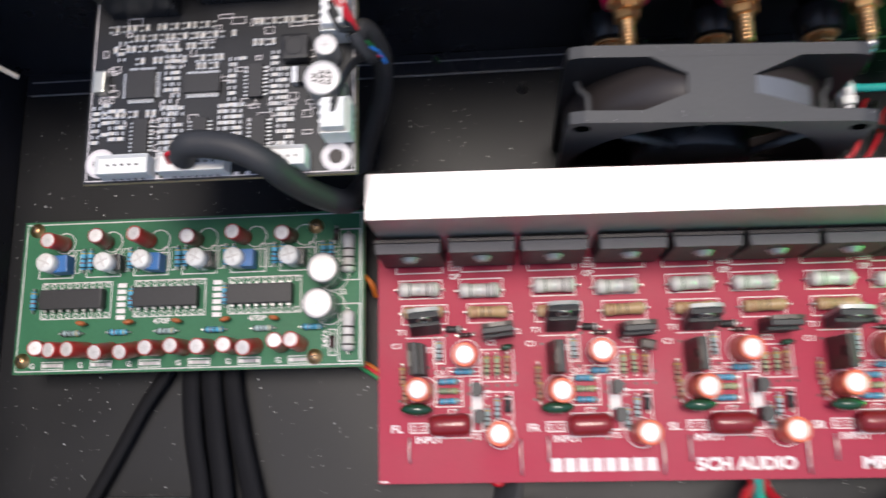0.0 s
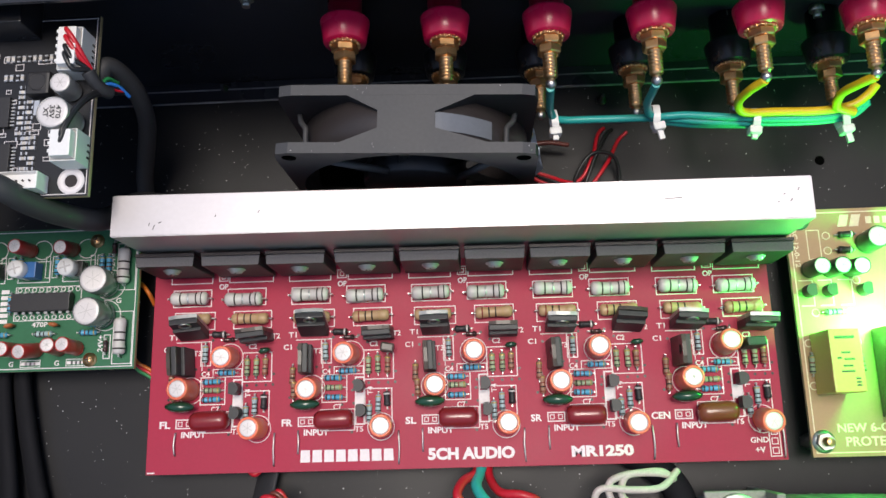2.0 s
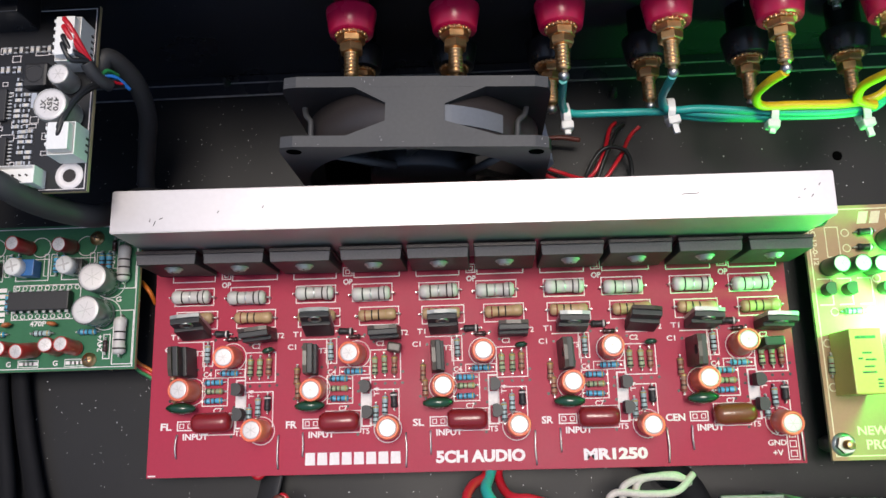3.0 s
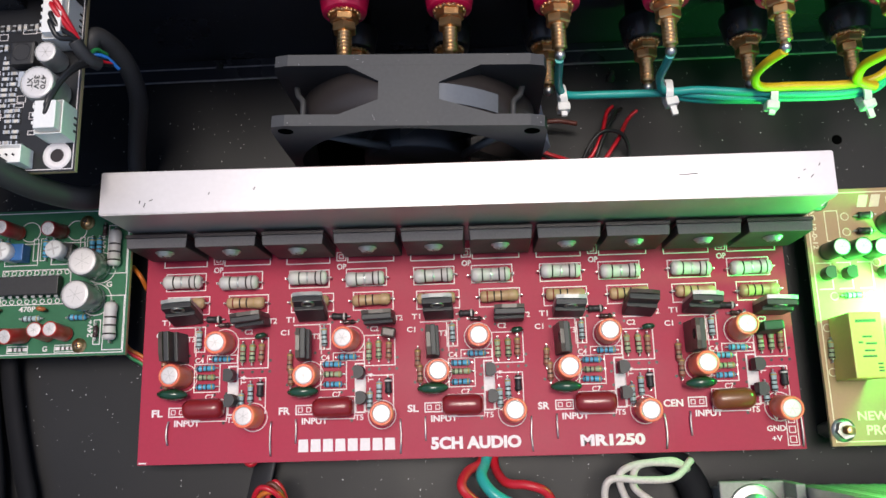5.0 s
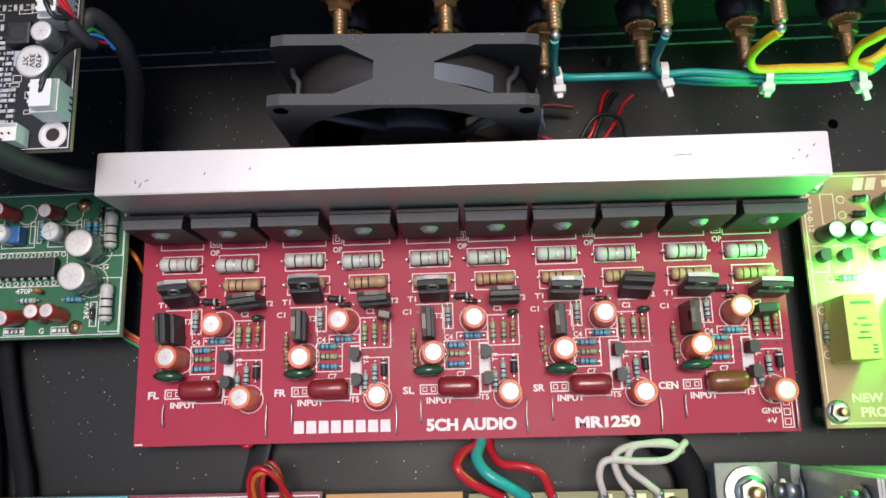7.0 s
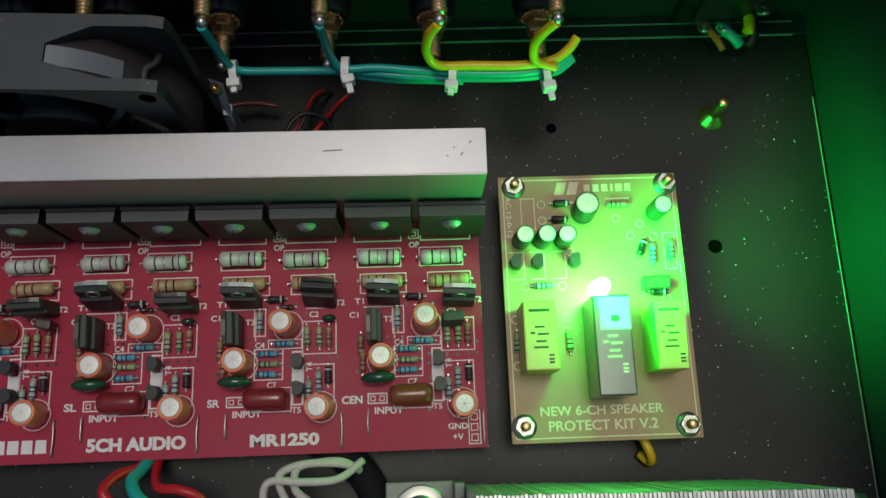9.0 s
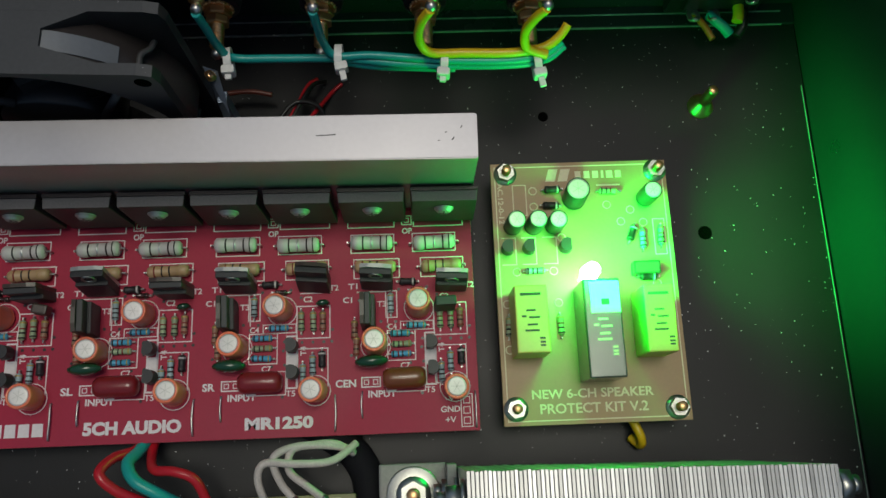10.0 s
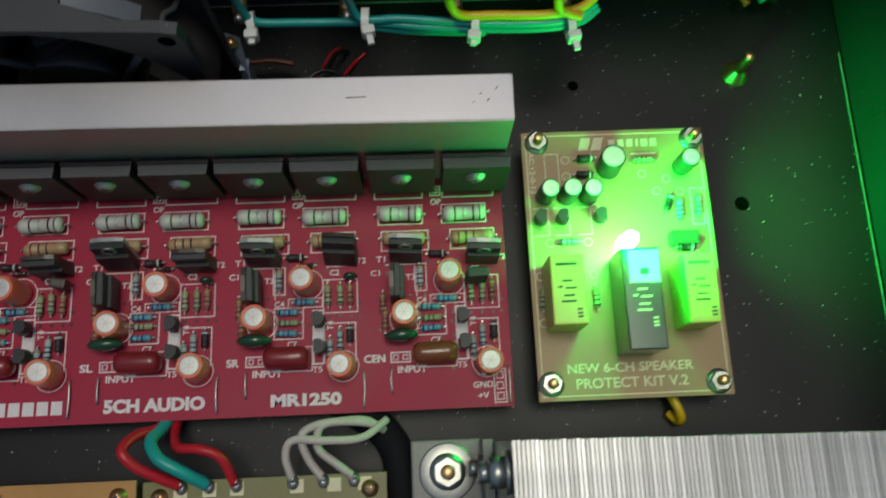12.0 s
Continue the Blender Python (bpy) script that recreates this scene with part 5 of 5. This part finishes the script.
for k, (x, y) in enumerate(TIES):
    t = thing("cable_tie", x, y, 36, "white nylon cable tie round the speaker wires", "cable tie", "cable ties")
    bm = bmesh.new()
    w = 1.2
    loop = [(4.3 * math.cos(a), 3.6 * math.sin(a)) for a in np.linspace(0, 2 * math.pi, 20, endpoint=False)]
    vo = [[bm.verts.new((s * w, u, v)) for u, v in loop] for s in (-1, 1)]
    vi = [[bm.verts.new((s * w, u * 0.82, v * 0.82)) for u, v in loop] for s in (-1, 1)]
    for i in range(20):
        j = (i + 1) % 20
        bm.faces.new((vo[0][i], vo[0][j], vo[1][j], vo[1][i]))
        bm.faces.new((vi[0][i], vi[1][i], vi[1][j], vi[0][j]))
        for s in (0, 1):
            bm.faces.new((vo[s][i], vi[s][i], vi[s][j], vo[s][j]))
    part("strap", bm, "white_plastic", t, "", at(x, y, 37.4, 0, 0, J(6)))
    bm = bmesh.new()
    box(bm, -2.1, 2.1, -5.4, -2.6, -1.6, 2.8, 0.7)
    box(bm, -1.0, 1.0, -7.0 - k % 2 * 1.6, -5.0, 0.2, 1.4, 0.2)
    part("head", bm, "white_plastic", t, "", at(x, y, 37.4, 0, 0, J(12)))

wire("fan_wire", [(139, 112, 6), (150, 108, 4), (160, 104, 8), (166, 112, 9), (170, 124, 4), (173, 128, 1.2)], 0.75, "wire_red", "thin red fan wire", group="fan wires")
wire("fan_wire", [(139, 110, 5), (152, 104, 3), (163, 101, 7), (172, 111, 7), (178, 122, 1.2), (182, 126, 1.0)], 0.75, "wire_red", "thin red fan wire", group="fan wires")
wire("fan_wire", [(139, 108, 4), (150, 100, 3), (160, 98, 9), (167, 112, 10), (172, 122, 8), (176, 127, 1.2)], 0.75, "black_wire", "thin black fan wire", group="fan wires")
wire("fan_wire", [(158, 97, 4), (160, 106, 9), (166, 114, 11), (174, 114, 9), (177, 108, 5), (176, 99, 2)], 0.75, "black_wire", "looped thin black fan wire", group="fan wires")
wire("fan_wire", [(139, 119, 9), (150, 120, 9), (158, 119, 8)], 0.9, "wire_brown", "thin brown wire behind the fan", group="fan wires")

# ---- floor stud, rear-corner socket ----
t = thing("floor_stud", 313.9, 113.6, 0, "brass-plated bolt with a flange nut standing on the floor", "bolt")
put("nut", NUT, t, at(313.9, 113.6, 0.02) @ Matrix.Scale(1.0, 4))
bm = bmesh.new()
lathe(bm, [(0, 0.02), (4.8, 0.02), (4.8, 0.7), (3.4, 1.2), (3.0, 3.8), (2.0, 4.0), (2.0, 5.5), (1.9, 14.0), (1.5, 14.6), (0, 14.6)], 18)
part("bolt", bm, "gold", t, "", at(313.9, 113.6, 0))
sock = thing("mains_socket", 322, 150, 0, "dark panel socket with short cyan and yellow wire ends", "socket")
bm = bmesh.new()
box(bm, 303, 338, 150, 154.8, 4, 30, 0.8)
box(bm, 308, 333, 147.5, 150.4, 8, 26, 0.8)
part("body", bm, "black_plastic", sock)
for x, z, rz in ((311.5, 9, 4), (319.5, 9, -3), (328.5, 20, 6)):
    # flat blade with an eyelet at its tip
    bm = bmesh.new()
    n = 12
    hole = [bm.verts.new((1.1 * math.cos(2 * math.pi * i / n), -4.2 + 1.1 * math.sin(2 * math.pi * i / n), 0)) for i in range(n)]
    rim = [bm.verts.new((max(-2.3, min(2.3, 3.2 * math.cos(2 * math.pi * i / n))), -4.2 + 2.6 * math.sin(2 * math.pi * i / n), 0)) for i in range(n)]
    for i in range(n):
        bm.faces.new((hole[i], hole[(i + 1) % n], rim[(i + 1) % n], rim[i]))
    ext = bmesh.ops.extrude_face_region(bm, geom=list(bm.faces))
    for v in [g for g in ext["geom"] if isinstance(g, bmesh.types.BMVert)]:
        v.co.z += 0.8
    box(bm, -2.0, 2.0, -2.4, 3.0, 0, 0.8, 0.1)
    part("lug", bm, "steel", sock, "", at(x, 149, z, -12, 0, rz))
    bm = bmesh.new()
    bmesh.ops.create_icosphere(bm, subdivisions=2, radius=1.2, matrix=Matrix.Translation((0, -6.2, 0.8)) @ Matrix.Diagonal((1.3, 0.8, 0.7, 1)))
    for f in bm.faces:
        f.smooth = True
    part("solder_blob", bm, "solder", sock, "", at(x, 149, z, -12, 0, rz))
for c, p, r in (("wire_teal", [(318.0, 146, 9), (319.8, 143.2, 10), (322.6, 140.6, 9.6), (325.0, 138.2, 8.4)], 1.9), ("wire_yellow", [(328, 148.5, 12), (327.8, 144.6, 12), (327.0, 141.6, 11.5)], 2.0), ("wire_orange", [(313, 147.5, 8), (316.4, 141, 8.6), (318.6, 136.6, 8.2)], 1.2), ("black_wire", [(331, 148.5, 9), (330.4, 142, 8), (328.2, 138.6, 6.4)], 1.9)):
    bm = bmesh.new()
    tube(bm, p, r, 12, 8)
    part("wire_end", bm, c, sock)

# ---- transformer ----
tra = thing("transformer", 260, -45, 0, "steel transformer core of stacked upright laminations with clamp bolts", "transformer")
bm = bmesh.new()
box(bm, -0.42, 0.42, -33, 33, -29, 29, 0.06)
LAM = mesh("lamination", bm, "lam")
rl = random.Random(12)
for k in range(86):
    put("lamination", LAM, tra, at(218.0 + k * 1.02, -43.5 + rl.uniform(-0.15, 0.15) - k * 0.02, 49.0 + rl.uniform(-0.09, 0.09)))
bm = bmesh.new()
box(bm, 217.4, 306.0, -74, -13, 2, 19.8, 1.0)
part("coil", bm, "black_plastic", tra, "black taped coil under the core")
for x, s in ((217.3, -1), (306.2, 1)):
    for z in (27.0, 70.0):
        for y in (-17.5, -69.5):
            bm = bmesh.new()
            rod(bm, (0, 0, 0), (s * 1.0, 0, 0), 5.0, seg=20)
            rod(bm, (s * 1.0, 0, 0), (s * 4.6, 0, 0), 4.1, seg=6)
            rod(bm, (s * 4.6, 0, 0), (s * 7.0, 0, 0), 2.3, seg=12)
            part("bolt", bm, "steel", tra, "", at(x, y, z))
bm = bmesh.new()
box(bm, 194.0, 214.4, -36, -9.2, 17.6, 20.0, 0.6)
box(bm, 214.3, 217.3, -36, -9.6, 0.02, 30, 0.4)
box(bm, 195, 213, -34, -12, 0.02, 17.6, 0.4)
part("foot", bm, "zinc_dull", tra, "zinc-plated mounting foot")
bm = bmesh.new()
lathe(bm, [(0, 0), (8.2, 0), (8.2, 1.0), (7.8, 1.2), (3.0, 1.2)], 30)
part("washer", bm, "steel", tra, "", at(204.4, -18.2, 20.0))
put("nut", NUT, tra, at(204.4, -18.2, 21.2) @ Matrix.Scale(1.35, 4))

# ---- boards along the front ----
def small_board(name, x0, x1, y1, material, label, z=14.0):
    t = thing(name, (x0 + x1) / 2, y1 - 25, 0, label, "circuit board")
    board(t, x0, x1, y1 - 55, y1, z, material)
    for x in (x0 + 5, x1 - 5):
        for y in (y1 - 4.5, y1 - 50):
            spacer(t, x, y, 0, z - 1.6)
            put("screw", SCREW_GOLD, t, at(x, y, z, 0, 0, J(40)))
    return t


b1 = small_board("tone_board", 0.5, 66.0, -15.8, "pcb_purple", "purple-red circuit board with white printed lines")
bm = bmesh.new()
outline(bm, 1.6, -69, 65, -17.0, 14.0, 0.4)
for k in range(4):
    outline(bm, 12 + k * 11, -27, 20 + k * 11, -19.5, 14.0, 0.35)
tagged(part("silkscreen", bm, "silk", b1), kind="stuff")
b2 = small_board("bare_board", 67.4, 113.0, -16.8, "pcb_orange", "plain orange-tan circuit board")
b3 = small_board("supply_board", 115.0, 186.5, -17.6, "pcb_olive", "olive circuit board with soldered wire lugs")
bm = bmesh.new()
for x in (126, 134.5, 142.5, 160, 171, 180):
    box(bm, x - 2.0, x + 2.0, -22.5, -18.6, 14.0, 14.1)
tagged(part("silkscreen", bm, "silk_cream", b3), kind="stuff")
for x in (126.5, 134.5, 142.5, 159.0, 168, 177):
    bm = bmesh.new()
    bmesh.ops.create_icosphere(bm, subdivisions=2, radius=1.8, matrix=Matrix.Diagonal((1, 1.2, 0.8, 1)))
    rod(bm, (0, 0, 0), (0.4, 1.4, 2.4), 0.8, seg=8)
    for f in bm.faces:
        f.smooth = True
    part("solder_lug", bm, "solder", b3, "", at(x, -19.5, 15.0))
t = thing("input_board", -26, -45, 0, "board with a pale blue film along its edge", "circuit board")
board(t, -52, -1.5, -72, -16.0, 10.0, "pcb_black")
bm = bmesh.new()
box(bm, -52, -1.5, -17.6, -16.2, 10.05, 11.0, 0.3)
part("film_edge", bm, "blue_tape", t)
spacer(t, -40, -40, 0, 8.4)
bm = bmesh.new()
box(bm, -96, -67.5, -45, -4.0, 0.02, 13.0, 0.6)
box(bm, -114, -95.5, -45, -9.5, 0.02, 2.0, 0.4)
solo("metal_bracket", bm, "zinc_dull", "pale folded aluminium bracket on the floor", "bracket")

wire("supply_wire", [(119, 10, 4), (119.5, 4, 6), (118.0, -1.8, 11), (113.6, -4.2, 18), (111.6, -8.5, 23), (115.5, -13, 22), (121.5, -16.5, 19), (126.3, -19.0, 16)], 1.6, "wire_red", "thick red supply wire looping under the board", group="supply wires")
wire("supply_wire", [(122, 10, 4), (121.5, 4, 6), (119.2, -2.2, 12), (118.0, -6, 18), (121.5, -11, 21), (128, -15.0, 20), (134.3, -19.0, 16)], 1.9, "wire_teal", "thick teal supply wire looping under the board", group="supply wires")
wire("supply_wire", [(123, 10, 4), (122.8, 3, 6.5), (122.6, -3.2, 10), (126, -8, 18), (133, -8.8, 21), (139, -11.5, 20), (142.3, -19.0, 16)], 1.5, "wire_red", "thick red supply wire looping under the board", group="supply wires")
wire("supply_wire", [(187, -2.5, 15), (180, -7.5, 20), (170, -8.0, 22), (160, -7.5, 21), (157.5, -12, 19), (159.0, -18.5, 16)], 1.2, "wire_white", "off-white cloth-covered transformer lead wire", group="transformer leads")
wire("supply_wire", [(186, -4.5, 14), (179, -3.0, 19), (169, -3.0, 21), (162.5, -6.0, 21), (164, -13, 18), (168, -18.5, 16)], 1.2, "wire_white", "off-white cloth-covered transformer lead wire", group="transformer leads")
wire("supply_wire", [(186, -5.5, 13), (181, -2.6, 18), (174, -2.6, 20), (168.0, -4.0, 21), (167, -10, 19), (172, -14.5, 18), (177, -18.5, 16)], 1.2, "wire_white", "off-white cloth-covered transformer lead wire", group="transformer leads")
wire("cable_sleeve", [(150, 20, 5.2), (165, 8, 5.2), (177, 1, 5.2), (187, -7.5, 6), (190.5, -20, 6), (190.5, -55, 6)], 5.1, "sleeve_black", "wide black sleeve beside the transformer", "cable", seg=16)
for k, c in enumerate(("wire_red", "wire_orange", "wire_brown", "wire_red")):
    wire("signal_wire", [(42.5 + k * 1.4, -19, 14.4), (43.0 + k * 1.5, -12, 20), (46.5 + k * 1.2, -7.4 + k * 0.5 - (k == 1) * 2.2, 24 - k), (52 + k * 0.4, -10.0, 23 - k), (56.5 - k * 1.2, -19, 14.4)], 0.9, c, "thin looped signal wire on the front board", group="signal wires")
wire("flat_cable", [(48, 20, 2), (43, 5, 2.2), (40, -8, 2.2), (36, -26, 2)], 7.0, "rubber", "flat black cable running under the red board", "cable", seg=14, flat=0.22)
wire("wire", [(34, 4, 6), (38.5, -0.6, 8.5), (43, 4, 6)], 1.1, "wire_red", "red wire bend peeking from under the red board")
wire("wire", [(274, 6, 6), (278, -3.5, 7), (278.5, -6.5, 4), (276, -4, 1.6)], 1.5, "wire_yellow", "yellow wire bend under the protection board")
for pts, r in (
    ([(-66, 62, 4), (-75, 41, 3.5), (-84, 27, 3), (-92, 12, 2.6), (-101, -5, 3.0), (-106, -14, 4.4), (-122, -52, 4.4)], 3.4),
    ([(-64, 62, 5), (-67, 39, 4.5), (-66, 18, 3.6), (-61.5, -9, 3.6), (-59, -60, 3.6)], 4.8),
    ([(-58, 62, 6), (-59.5, 39, 6), (-57.5, 18, 4.8), (-53.5, -9, 4.4), (-50, -60, 4.4)], 5.0),
    ([(-53, 62, 4), (-53.5, 39, 3.6), (-50, 18, 3.0), (-45, -2, 3.0), (-42, -14, 3.0), (-36, -60, 3.0)], 5.2),
):
    wire("cable_sleeve", pts, r, "sleeve_black", "soft black cable sleeve lying on the floor", "cable", "floor cables", seg=14, flat=0.6)
for k, c in enumerate(("wire_orange", "wire_red", "wire_green")):
    wire("wire", [(-14, 50 - k, 8), (-7, 41 - k * 1.2, 9), (-2.6, 38.0 - k * 1.3, 7.5), (4, 33 - k * 1.2, 6)], 0.7, c, "thin wire between the two boards", group="board link wires")
wire("wire", [(-6, 70, 11), (-2.4, 66, 12), (-1.5, 62, 8)], 0.8, "wire_orange", "thin wire between the two boards", group="board link wires")
wire("wire", [(-133, 148, 60), (-129, 140, 60), (-121, 136, 52), (-114, 133, 45)], 0.9, "wire_white", "thin white wire in the rear corner")
binding_post(-134.0 + 6, 143, 60, "black_plastic", "black panel terminal with gold nuts in the rear corner")
